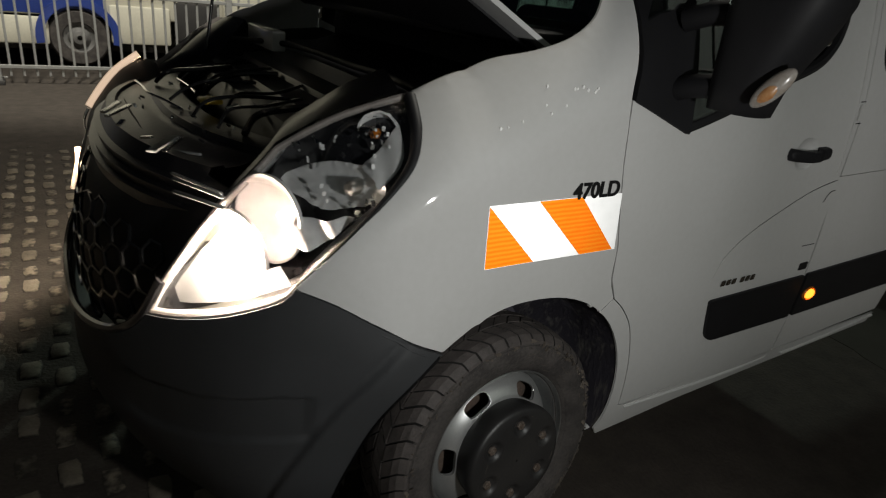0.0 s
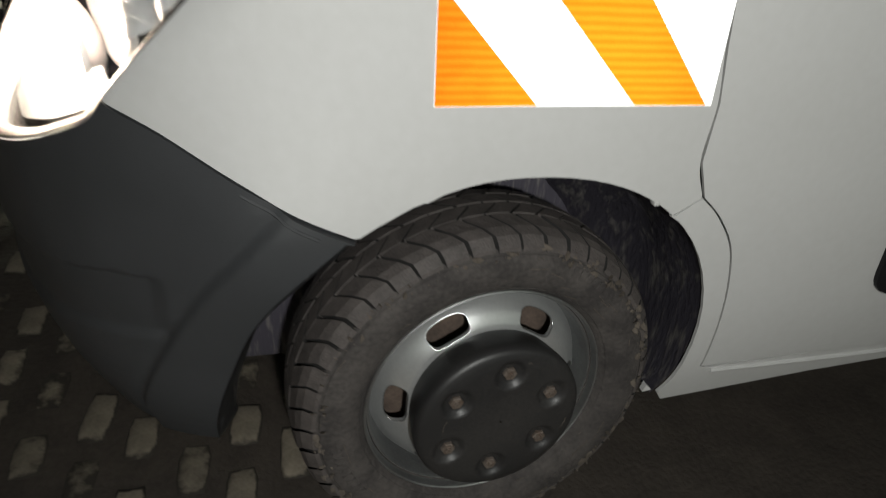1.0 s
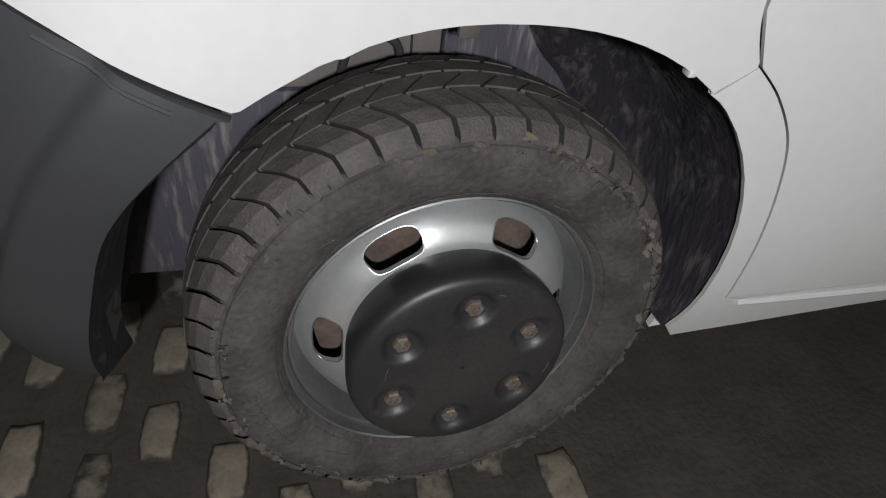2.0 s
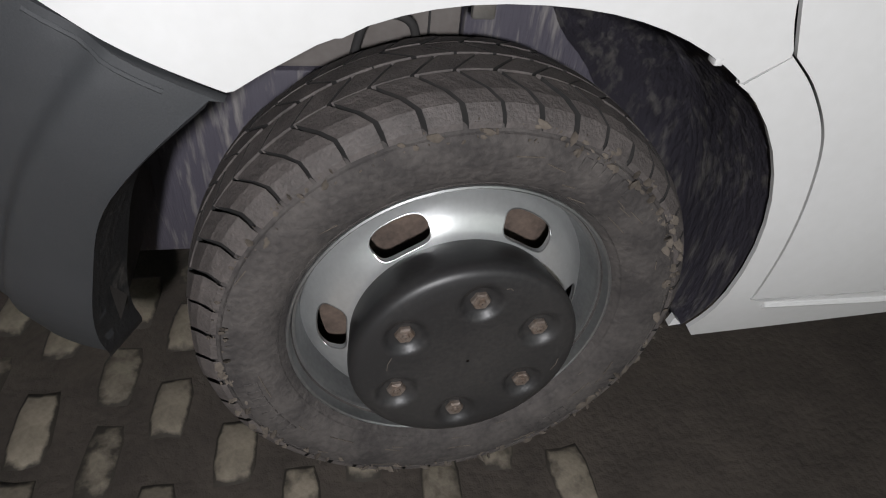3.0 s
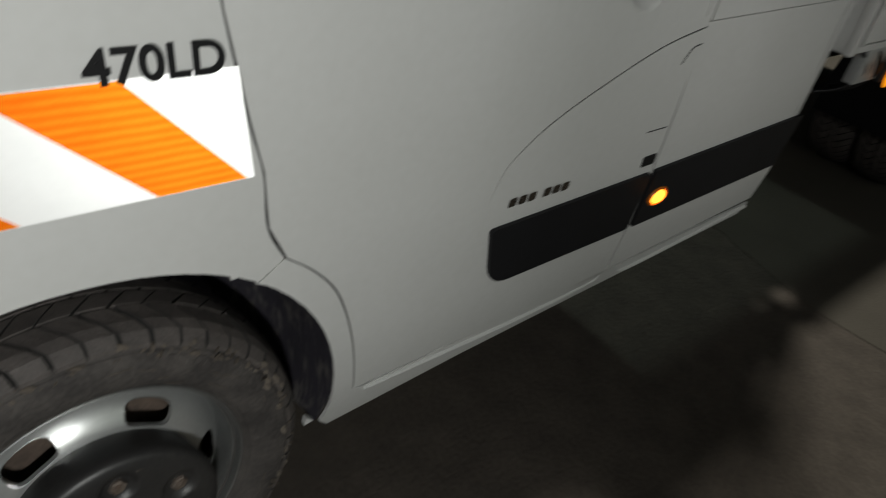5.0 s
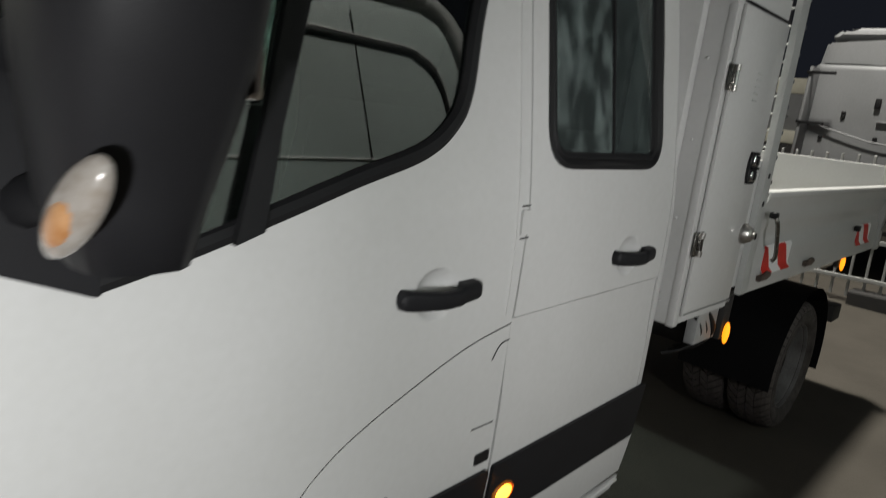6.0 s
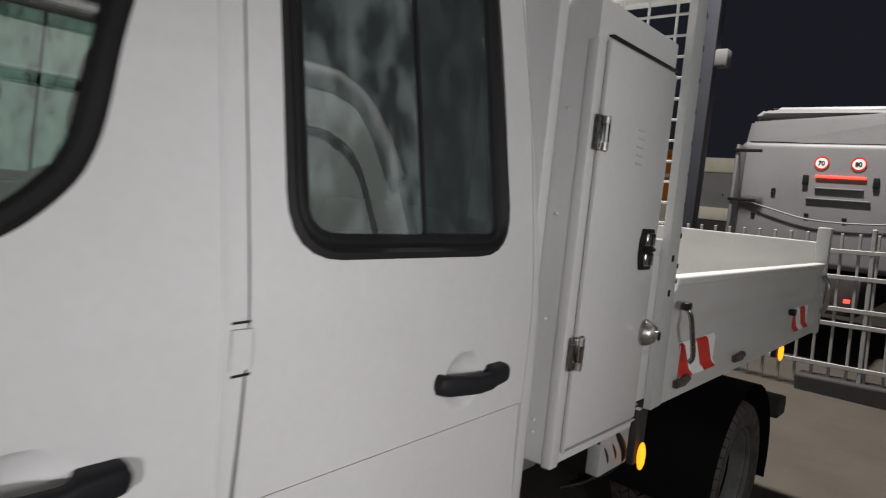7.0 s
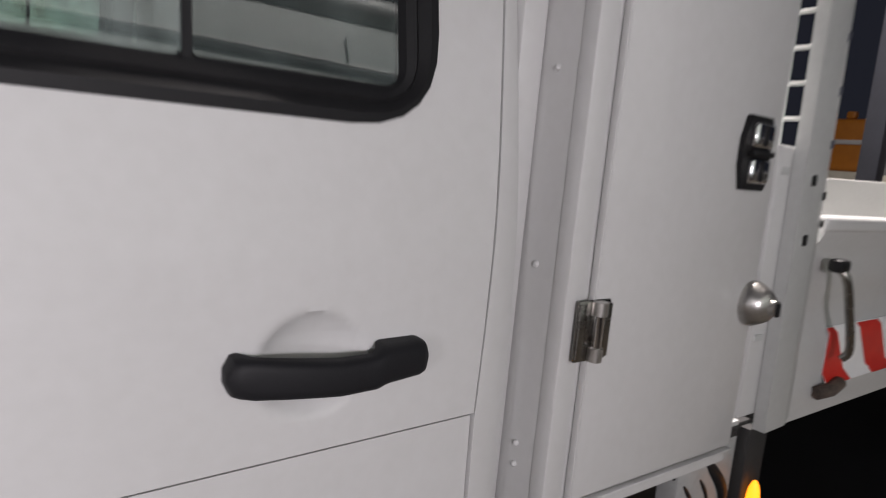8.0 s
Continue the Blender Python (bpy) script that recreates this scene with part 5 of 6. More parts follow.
for k in range(26):
    a = rng.random() * 2 * math.pi
    r, w = rng.uniform(0.235, 0.30), rng.uniform(0.01, 0.045)
    h = lerp([(0.2225, 0.014), (0.232, 0.002), (0.250, -0.007), (0.275, -0.011), (0.298, -0.008)], r) - 0.0006
    t = rng.uniform(-0.5, 0.5)
    p0 = Vector((r * math.cos(a), h, r * math.sin(a)))
    d = Vector((-math.sin(a), 0, math.cos(a))) * w + Vector((math.cos(a), 0, math.sin(a))) * w * t * 0.4
    part("scuff", tube([p0, p0 + d * 0.5, p0 + d], 0.0007, 5), MUD, fw)
tagged(fw, "dusty front wheel with silver rim and black hub cap")
hub_cap(fw, hub - 0.007, radians(85.3))
fw.parent = truck
fw.matrix_local = pose(-0.006, 0.0, 0.340, 0, 0, 0) @ pose(0, 0, 0, -5.2, 0, 4.0)

# wheel arch: liner behind, bare inner wing and hose ahead
bm = bmesh.new()
rows = []
for d in np.linspace(0.012, 0.42, 8):
    row = []
    for a in range(106, -26, -6):
        u, z = arch(a, 0.003 + 0.003 * math.sin(d * 40) - smooth01(1.6 * math.cos(radians(a))) * (0.14 * d + 0.75 * max(d - 0.2, 0)))
        row.append(bm.verts.new((u, (skin(u, z).y) + d, z)))
    rows.append(row)
for a, b in zip(rows, rows[1:]):
    for i in range(len(a) - 1):
        bm.faces.new((a[i], a[i + 1], b[i + 1], b[i]))
bmesh.ops.solidify(bm, geom=bm.faces[:], thickness=0.004)
part("arch_liner", bm, LINER, truck, "dirty black plastic wheel arch liner")
bm = bmesh.new()
rows = []
for d in np.linspace(0.03, 0.45, 6):
    rows.append([bm.verts.new((arch(a, 0.02)[0], 0.02 + d, arch(a, 0.03 + 0.04 * math.sin(d * 9))[1])) for a in range(180, 100, -6)])
for a, b in zip(rows, rows[1:]):
    for i in range(len(a) - 1):
        bm.faces.new((a[i], a[i + 1], b[i + 1], b[i]))
bmesh.ops.solidify(bm, geom=bm.faces[:], thickness=0.004)
part("inner_wing", bm, UNDERSEAL, truck, "grey brown bare inner wing")
part("inner_wing", new_box(-0.40, 0.02, 0.30, 0.33, 0.56, 1.0, 0.01), UNDERSEAL, truck, "dusty grey brown inner wing")
part("inner_wing", new_box(-0.56, 0.02, 0.305, 0.335, 0.215, 0.556, 0.01), LINER, truck)
part("inner_wing", new_box(0.024, 0.47, 0.31, 0.34, 0.20, 1.0, 0.01), LINER, truck)
part("seam", new_box(-0.027, -0.024, 0.296, 0.302, 0.57, 0.9, 0.001), CHASSIS, truck)
part("hose", tube(spline([(-0.13, 0.26, 0.60), (-0.115, 0.25, 0.65), (-0.085, 0.245, 0.665), (-0.055, 0.25, 0.65), (-0.045, 0.26, 0.60)]), 0.006), CHASSIS, truck)
part("hose", tube(spline([(-0.16, 0.20, 0.72), (-0.14, 0.16, 0.765), (-0.09, 0.15, 0.775), (-0.06, 0.18, 0.74)]), 0.008), CHASSIS, truck)
part("bracket", new_box(-0.010, 0.016, 0.12, 0.130, 0.715, 0.755, 0.003), STEEL, truck, "bright sheet metal bracket in the wheel arch")
part("clip", new_box(0.208, 0.218, 0.0, 0.015, 0.727, 0.737, 0.002), WHITE, truck, "white plastic clip on the arch edge")
part("clip", sheet([(0.352, 0.254), (0.372, 0.257), (0.356, 0.274)], lambda u, z, o=0.0: Vector((u, 0.05 + o, z)), 0.012, 0.05), WHITE, truck, "white plastic clip at the sill end")
part("axle", tube([(0.0, 0.12, 0.335), (0.0, 1.95, 0.335)], 0.05), CHASSIS, truck)
far_front, _ = make_wheel(0.195, -0.04, 6)
tagged(far_front, "dusty front wheel")
far_front.parent = truck
far_front.matrix_local = pose(0, 2.07, 0.342, 0, 0, 180)

# chassis
for y in (0.55, 1.45):
    part("chassis_rail", new_box(-0.5, 4.6, y, y + 0.08, 0.50, 0.64, 0.01), CHASSIS, truck)
part("rear_axle", tube([(3.682, 0.2, 0.335), (3.682, 1.87, 0.335)], 0.07), CHASSIS, truck)
for y, turn in ((0.02, 0), (0.25, 0), (2.05, 180), (1.82, 180)):
    w, _ = make_wheel(0.195, 0.03, 6, DIMRIM)
    tagged(w, "twin rear wheel with silver rim")
    w.parent = truck
    w.matrix_local = pose(3.682, y, 0.342, 0, 0, turn)

# tool locker behind the cab
BX0, BX1, BY0, BY1, BZ0, BZ1 = 1.964, 2.432, -0.028, 2.098, 0.878, 1.866
bm = bmesh.new()
plan = [(BX0, BY0), (BX1 - 0.066, BY0), (BX1 - 0.058, BY0 + 0.003), (BX1 - 0.008, BY0 + 0.032), (BX1 - 0.008, BY1), (BX0, BY1)]
low, high = [[bm.verts.new((x, y, z)) for x, y in plan] for z in (BZ0, BZ1)]
for i in range(6):
    bm.faces.new((low[i], low[(i + 1) % 6], high[(i + 1) % 6], high[i]))
bm.faces.new(low)
bm.faces.new(high)
bmesh.ops.recalc_face_normals(bm, faces=bm.faces)
bmesh.ops.bevel(bm, geom=[e for e in bm.edges if abs(e.verts[0].co.z - e.verts[1].co.z) < 0.1], offset=0.005, segments=2, affect="EDGES")
lk = part("tool_locker", bm, WHITE, truck, "white sheet steel tool locker with a side door", False)
part("door", new_box(BX0 + 0.042, BX1 - 0.070, BY0 - 0.010, BY0 - 0.002, BZ0 + 0.035, BZ1 - 0.080, 0.004, 2), WHITE, lk)
part("frame_edge", new_box(BX0 + 0.0365, BX0 + 0.0405, BY0 - 0.012, BY0 - 0.002, BZ0 + 0.030, BZ1 - 0.080, 0.0015), WHITE, lk)
part("frame_edge", new_box(BX0 + 0.042, BX1 - 0.068, BY0 - 0.012, BY0 - 0.002, BZ0 + 0.026, BZ0 + 0.030, 0.0015), WHITE, lk)
part("drip_edge", new_box(BX0 + 0.040, BX1 - 0.075, BY0 - 0.014, BY0 - 0.002, BZ1 - 0.074, BZ1 - 0.070, 0.001), INK, lk)
part("corner_fold", new_box(BX0 - 0.002, BX0 + 0.030, BY0 - 0.004, BY0 + 0.02, BZ0 - 0.002, BZ1 - 0.085, 0.003), WHITE, lk)
for z in (1.128, 1.595):
    h = part("hinge", new_box(1.974, 2.030, BY0 - 0.014, BY0 - 0.009, z - 0.036, z + 0.036, 0.003), DARKSTEEL, lk, "polished steel hinge with a round pin")
    part("pin", tube([(2.004, BY0 - 0.019, z - 0.030), (2.004, BY0 - 0.019, z + 0.030)], 0.0062, 12), CHROME, h)
    for dz in (-0.027, 0.027):
        part("knuckle", tube([(2.004, BY0 - 0.018, z + dz - 0.008), (2.004, BY0 - 0.018, z + dz + 0.008)], 0.0095, 12), STEEL, h)
    for dx in (-0.021, 0.021):
        part("leaf", new_box(2.002 + dx - 0.006, 2.002 + dx + 0.006, BY0 - 0.0165, BY0 - 0.0135, z - 0.032, z + 0.032, 0.0012), DARKSTEEL, h)
LX, LZ = 2.290, 1.352
lt = part("latch", sheet([(LX - 0.034, LZ - 0.018), (LX - 0.024, LZ - 0.050), (LX + 0.030, LZ - 0.050), (LX + 0.037, LZ - 0.038), (LX + 0.037, LZ + 0.038), (LX + 0.030, LZ + 0.050), (LX - 0.024, LZ + 0.050), (LX - 0.034, LZ + 0.018)], lambda u, z, o=0.0: Vector((u, BY0 - 0.018 + o, z)), 0.010, 0.05), INK, lk, "black framed paddle latch")
for dz in (-0.024, 0.024):
    part("paddle", new_box(LX - 0.020, LX + 0.028, BY0 - 0.026, BY0 - 0.016, LZ + dz - 0.017, LZ + dz + 0.017, 0.005, 3), CHROME, lt)
    part("paddle_rib", new_box(LX + 0.000, LX + 0.005, BY0 - 0.029, BY0 - 0.024, LZ + dz - 0.014, LZ + dz + 0.014, 0.001), INK, lt)
part("latch_bar", new_box(LX - 0.022, LX + 0.032, BY0 - 0.027, BY0 - 0.017, LZ - 0.004, LZ + 0.004, 0.002), INK, lt)
bm = lathe([(0.034, 0.0), (0.034, -0.006), (0.031, -0.013), (0.026, -0.022), (0.021, -0.029), (0.012, -0.032), (0.011, -0.040), (0.001, -0.041)], 32)
bmesh.ops.translate(bm, vec=(2.352, BY0 - 0.010, 1.138), verts=bm.verts)
lock = part("lock", bm, STEEL, lk, "round brushed steel lock")
part("keyhole_cover", new_box(2.346, 2.358, BY0 - 0.053, BY0 - 0.049, 1.126, 1.146, 0.002), INK, lock)
# louvres greyer than the locker: the shade of their gaps is painted in
for k in range(5):
    part("vent_louvre", new_box(2.180, 2.214, BY0 - 0.0125, BY0 - 0.009, 1.548 + k * 0.019, 1.554 + k * 0.019, 0.0015), GREYPAINT, lk)
for z in (0.945, 0.972, 1.195, 1.42, 1.64):
    bm = bmesh.new()
    bmesh.ops.create_uvsphere(bm, u_segments=8, v_segments=6, radius=0.004, matrix=Matrix.Translation((BX0 - 0.001, BY0 + 0.05, z)))
    part("rivet", bm, WHITE, lk)

# white filler added between cab and locker; it also stops mast light
part("gap_filler", new_box(1.925, 1.962, 0.045, 1.99, 0.88, 1.88, 0.004), WHITE, truck)
# unseen plate added to stop mast light falling through to the ground
part("light_stop_plate", new_box(2.40, 2.70, 0.06, 2.0, 0.84, 0.87, 0.004), CHASSIS, truck)
# headboard: two folded posts with a mesh between them
def folded_post(y, s):
    """An upright of folded steel: a flat face and a flange turned in."""
    plan = [(2.474, 0.0), (2.540, 0.0), (2.546, 0.002), (2.592, 0.017), (2.592, 0.021), (2.545, 0.021), (2.474, 0.021)]
    bm = bmesh.new()
    low, high = [[bm.verts.new((x, y + s * d, z)) for x, d in plan] for z in (0.905, 2.75)]
    for i in range(len(plan)):
        j = (i + 1) % len(plan)
        bm.faces.new((low[i], low[j], high[j], high[i]))
    bm.faces.new(low)
    bm.faces.new(high)
    bmesh.ops.recalc_face_normals(bm, faces=bm.faces)
    return bm


hb = part("headboard", folded_post(-0.030, 1), GREYPAINT, truck, "light grey steel headboard frame with wire mesh")
part("post", folded_post(2.10, -1), GREYPAINT, hb)
for z in (1.02, 2.05, 2.70):
    part("rail", new_box(2.52, 2.57, -0.008, 2.078, z - 0.03, z + 0.03, 0.005), GREYPAINT, hb)
for k in range(26):
    y = 0.030 + k * 0.08
    part("wire", tube([(2.496, y, 1.05), (2.496, y, 2.74)], 0.0035, 6), GREYPAINT, hb)
for k in range(28):
    z = 1.20 + k * 0.055
    part("wire", tube([(2.490, -0.008, z), (2.490, 2.078, z)], 0.0035, 6), GREYPAINT, hb)
for z in (1.229, 1.325):
    part("bolt_hole", new_box(2.500, 2.513, -0.0325, -0.029, z - 0.009, z + 0.009, 0.003), INK, hb)
for k in range(16):
    z = 1.30 + 0.085 * k
    part("bolt_hole", new_box(2.563, 2.575, -0.0235, -0.016, z - 0.007, z + 0.007, 0.002), INK if k == 0 else DARKMAST, hb)
hb.matrix_local = Matrix.Translation((2.5, 0, 1.25)) @ Matrix.Rotation(radians(-1.6), 4, "Y") @ Matrix.Translation((-2.5, 0, -1.25))
part("locker_plate", new_box(2.430, 2.500, -0.008, 0.060, 0.93, 1.375, 0.004), WHITE, truck)
for z in (1.06, 1.33):
    part("plate_slot", new_box(2.440, 2.468, -0.0105, -0.006, z, z + 0.012, 0.002), GREYPAINT, truck)

# tipper bed with dropsides
def board(u, v, off=0.0):
    """A dropside's rolled section, by height."""
    prof = [(0.0, 0.0), (0.045, 0.0), (0.06, -0.012), (0.075, 0.0), (0.16, 0.0), (0.18, 0.014), (0.235, 0.014), (0.255, 0.0), (0.335, 0.0), (0.345, -0.014), (0.375, -0.014), (0.38, 0.0)]
    return Vector((u, lerp(prof, v) + off, 0.885 + v))


part("bed_floor", new_box(2.66, 4.78, 0.02, 2.05, 0.93, 0.98, 0.004), GREYPAINT, truck)
ds = part("dropside", sheet([(2.612, 0), (4.74, 0), (4.74, 0.38), (2.612, 0.38)], board, 0.03, 0.015 * 5 / 3), WHITE, truck, "ribbed white dropside of the tipper bed")
part("dropside", sheet([(2.612, 0), (4.74, 0), (4.74, 0.38), (2.612, 0.38)], far(board), 0.03, 0.1), WHITE, truck, "ribbed white dropside of the tipper bed")
part("top_rail", new_box(2.612, 4.74, -0.018, 0.03, 1.240, 1.268, 0.008, 3), WHITE, ds)
tg = part("tailgate", new_box(4.75, 4.79, 0.03, 2.04, 0.90, 1.378, 0.006), WHITE, truck, "white tailgate of the tipper bed")
part("corner_post", new_box(4.735, 4.80, -0.02, 0.045, 0.88, 1.46, 0.008), GREYPAINT, truck)
part("corner_post", new_box(4.735, 4.80, 2.03, 2.095, 0.88, 1.46, 0.008), GREYPAINT, truck)
part("tail_catch", tube(spline([(4.72, -0.02, 1.20), (4.70, -0.05, 1.15), (4.72, -0.05, 1.06), (4.74, -0.03, 1.0)]), 0.012), STEEL, ds)
part("catch_lever", tube(spline([(2.645, -0.02, 1.185), (2.652, -0.045, 1.165), (2.68, -0.050, 1.10), (2.715, -0.048, 1.03), (2.715, -0.038, 1.008)]), 0.0075), DARKSTEEL, ds, "bent steel catch lever")
part("lever_grip", new_box(2.628, 2.668, -0.046, -0.02, 1.172, 1.196, 0.007), INK, ds)


def slanted_film(x0, x1):
    """A strip of white film with two slanting red bands."""
    f = part("warning_film", sheet([(x0, 0.058), (x1, 0.058), (x1, 0.170), (x0, 0.170)], lambda u, v, o=0.0: board(u, v, o - 0.002), 0.0008, 0.02), WHITEFILM, ds, "red and white slanted warning film")
    w = (x1 - x0) / 3.06
    for lo0, lo1, hi0, hi1 in ((0.01, 1.0, 0.01, 0.27), (2.0, 3.0, 1.27, 2.27)):
        part("red_band", sheet([(x0 + lo0 * w, 0.0595), (x0 + lo1 * w, 0.0595), (x0 + hi1 * w, 0.1685), (x0 + hi0 * w, 0.1685)], lambda u, v, o=0.0: board(u, v, o - 0.0035), 0.0008, 0.02), REDFILM, f)


slanted_film(2.735, 3.06)
slanted_film(4.20, 4.52)
for x in (2.70, 3.28):
    part("hinge_eye", tube([(x, -0.012, 0.935), (x + 0.035, -0.022, 0.940), (x + 0.075, -0.020, 0.948)], 0.013, 10), RUST, ds, "rusty dropside hinge")
part("film_clip", new_box(4.12, 4.16, -0.025, 0.0, 1.03, 1.06, 0.004), INK, ds)


def marker(x, y, z):
    """An amber side marker lamp on a bracket."""
    bm = bmesh.new()
    bmesh.ops.create_uvsphere(bm, u_segments=16, v_segments=10, radius=1)
    bmesh.ops.scale(bm, vec=(0.013, 0.012, 0.043), verts=bm.verts)
    bmesh.ops.translate(bm, vec=(x, y, z), verts=bm.verts)
    m = part("marker_lamp", bm, LITAMBER, truck, "glowing amber side marker lamp on a bracket")
    part("bracket", new_box(x - 0.02, x + 0.05, y + 0.015, y + 0.04, z - 0.03, z + 0.14, 0.004), CHASSIS, m)


marker(2.605, 0.026, 0.722)
marker(4.15, 0.016, 0.845)
part("locker_support", new_box(2.40, 2.58, 0.06, 0.10, 0.70, 0.875, 0.004), GALV, truck)
for k, dx in enumerate((0.0, 0.05, 0.10)):
    part("hose", tube(spline([(2.30 + dx, 0.10, 0.86), (2.40 + dx, 0.07, 0.80), (2.455 + dx, 0.065, 0.73), (2.43 + dx, 0.10, 0.67), (2.38 + dx, 0.16, 0.64)]), 0.014 if k == 2 else 0.006), INK, truck)
part("side_tank", new_box(2.12, 2.42, 0.24, 0.50, 0.66, 0.84, 0.04), TRIM, truck, "pale plastic tank below the locker")
# rear mudguard
bm = bmesh.new()
rows = []
for y in (0.0, 0.22, 0.44):
    rows.append([bm.verts.new((3.682 + 0.42 * math.cos(radians(a)), y, 0.345 + 0.42 * math.sin(radians(a)))) for a in range(-14, 195, 11)])
for a, b in zip(rows, rows[1:]):
    for i in range(len(a) - 1):
        bm.faces.new((a[i], a[i + 1], b[i + 1], b[i]))
bmesh.ops.solidify(bm, geom=bm.faces[:], thickness=0.012)
part("mudguard", bm, PLASTIC, truck, "black plastic rear mudguard")
part("tail_lamp", new_box(4.50, 4.66, 0.06, 0.30, 0.425, 0.525, 0.01), CHASSIS, truck)


# ---- yard: fences, neighbours and mast ----
def fence(name, start, end, height, pitch, rails, label, tips=0.0, post=0.035, foot=(0.35, 0.09)):
    """A galvanised bar fence with posts."""
    f = thing(name, label, "fence")
    a, b = Vector(start), Vector(end)
    d = (b - a).normalized()
    n = int((b - a).length / pitch)
    bar = new_box(-0.0125, 0.0125, -0.012, 0.012, tips, height, 0.004, 1)
    first = part("bar", bar, FENCEGREY, f, "", False)
    turn = math.atan2(d.y, d.x)
    first.matrix_local = Matrix.Translation(a) @ Matrix.Rotation(turn, 4, "Z")
    for k in range(1, n):
        o = new("bar", first.data)
        o.parent = f
        o.matrix_local = Matrix.Translation(a + d * pitch * k) @ Matrix.Rotation(turn, 4, "Z")
    for z in rails:
        o = part("rail", new_box(0, (b - a).length, -0.028, -0.012, z - 0.02, z + 0.02, 0.004, 1), FENCEGREY, f, "", False)
        o.matrix_local = Matrix.Translation(a) @ Matrix.Rotation(turn, 4, "Z")
    for k in range(0, int((b - a).length / 2.5) + 1):
        o = part("post", new_box(-post, post, -post * 1.4, post * 1.4, -0.05, height + 0.05, 0.006, 1), FENCEGREY, f, "", False)
        o.matrix_local = Matrix.Translation(a + d * 2.5 * k) @ Matrix.Rotation(turn, 4, "Z")
        o = part("foot", new_box(-foot[0], foot[0], -0.12, 0.12, -0.05, foot[1], 0.02, 2), CHASSIS, f, "dark rubber fence foot", False)
        o.matrix_local = Matrix.Translation(a + d * 2.5 * k) @ Matrix.Rotation(turn, 4, "Z")
        for e in (-0.6, 0.0, 0.6):
            slot = part("slot", new_box(e * foot[0] - 0.05, e * foot[0] + 0.05, 0.115, 0.124, 0.03, 0.05, 0.003, 1), FENCEGREY, o, "", False)
    return f


fence("bar_fence", (-6.41, 7.6, 0), (8.6, 7.6, 0), 1.9, 0.125, (0.18, 1.0, 1.7), "galvanised bar fence along the yard's far edge", 0.075, 0.035, (0.06, 0.03))
rear = fence("bar_fence", (7.4, 7.538, 0), (7.4, -5.0, 0), 1.45, 0.137, (0.26, 0.637, 0.774, 1.06, 1.29), "galvanised bar fence behind the tipper", 0.07, 0.018, (0.48, 0.15))
rear.matrix_basis = pose(0, 0, 0, -2.2, 0, 0)

# silver tractor unit seen from behind
tk = thing("tractor_unit", "silver grey lorry tractor with two speed discs on its cab", "lorry")
CY = 0.76
part("cab", new_box(9.5, 11.4, CY - 1.16, CY + 1.16, 1.0, 2.50, 0.08, 4), TRUCKGREY, tk)
bm = bmesh.new()
for x0, x1, y, z in ((9.52, 11.0, 1.12, 2.44), (9.54, 10.95, 1.08, 2.80), (9.58, 10.9, 0.93, 2.94)):
    for x in (x0, x1):
        for s in (-1, 1):
            bm.verts.new((x, CY + s * y, z))
bmesh.ops.convex_hull(bm, input=bm.verts)
bmesh.ops.bevel(bm, geom=bm.edges[:], offset=0.05, segments=3, affect="EDGES")
part("roof_deflector", bm, TRUCKGREY, tk)
for y in (0.975, 0.596):
    bm = lathe([(0.001, 0.0), (0.064, 0.0), (0.064, 0.004)], 32, "y")
    dsk = part("speed_disc", bm, WHITEFILM, tk, "round white speed disc with a red ring")
    dsk.matrix_local = Matrix.Translation((9.49, y, 2.252)) @ pose(0, 0, 0, 0, 0, -90)
    r = part("ring", lathe([(0.064, -0.002), (0.080, -0.002), (0.080, 0.004)], 32, "y"), REDFILM, dsk)
    letters("80" if y < 0.8 else "70", 0.072, 0.001, INK, dsk, Matrix.Translation((-0.038, -0.004, -0.026)) @ pose(0, 0, 0, 90, 0, 0), "figures")
part("light_bar", new_box(9.47, 9.50, CY - 0.26, CY + 0.26, 2.075, 2.105, 0.005), LITRED, tk, "red light bar")
for z, w in ((1.95, 0.25), (1.82, 0.33)):
    part("rib", new_box(9.46 if z < 2.4 else 9.50, 9.52 if z < 2.4 else 9.58, CY - w, CY + w, z - 0.008, z + 0.008, 0.006), TRUCKGREY, tk)
for y in (CY + 0.36, CY - 0.36):
    part("catch", new_box(9.46, 9.5, y - 0.03, y + 0.03, 1.98, 2.10, 0.008), INK, tk)
for s in (-1, 1):
    part("side_fairing", new_box(9.2, 9.6, CY + s * 1.10 - 0.02, CY + s * 1.10 + 0.02, 1.0, 2.42, 0.01), TRUCKGREY, tk)
    for z in (1.72, 2.33):
        part("strap", new_box(9.18, 9.24, CY + s * 0.98 - 0.16, CY + s * 0.98 + 0.16, z, z + 0.035, 0.005), INK, tk)
for y, z in ((0.70, 1.86), (0.70, 1.90), (-0.52, 1.80), (0.30, 1.62), (-0.1, 1.60), (0.9, 1.58)):
    part("plug", new_box(9.475, 9.50, CY + y - 0.025, CY + y + 0.025, z - 0.02, z + 0.02, 0.008), INK, tk)
part("cable", tube(spline([(9.46, CY + 1.0, 1.74), (9.45, CY + 0.7, 1.66), (9.45, CY + 0.2, 1.56), (9.45, CY - 0.5, 1.58), (9.46, CY - 0.9, 1.70)]), 0.010, 6), TRUCKGREY, tk)
part("chassis", new_box(6.9 + 1.9, 12.5, CY - 0.45, CY + 0.45, 0.55, 0.95, 0.02), CHASSIS, tk)
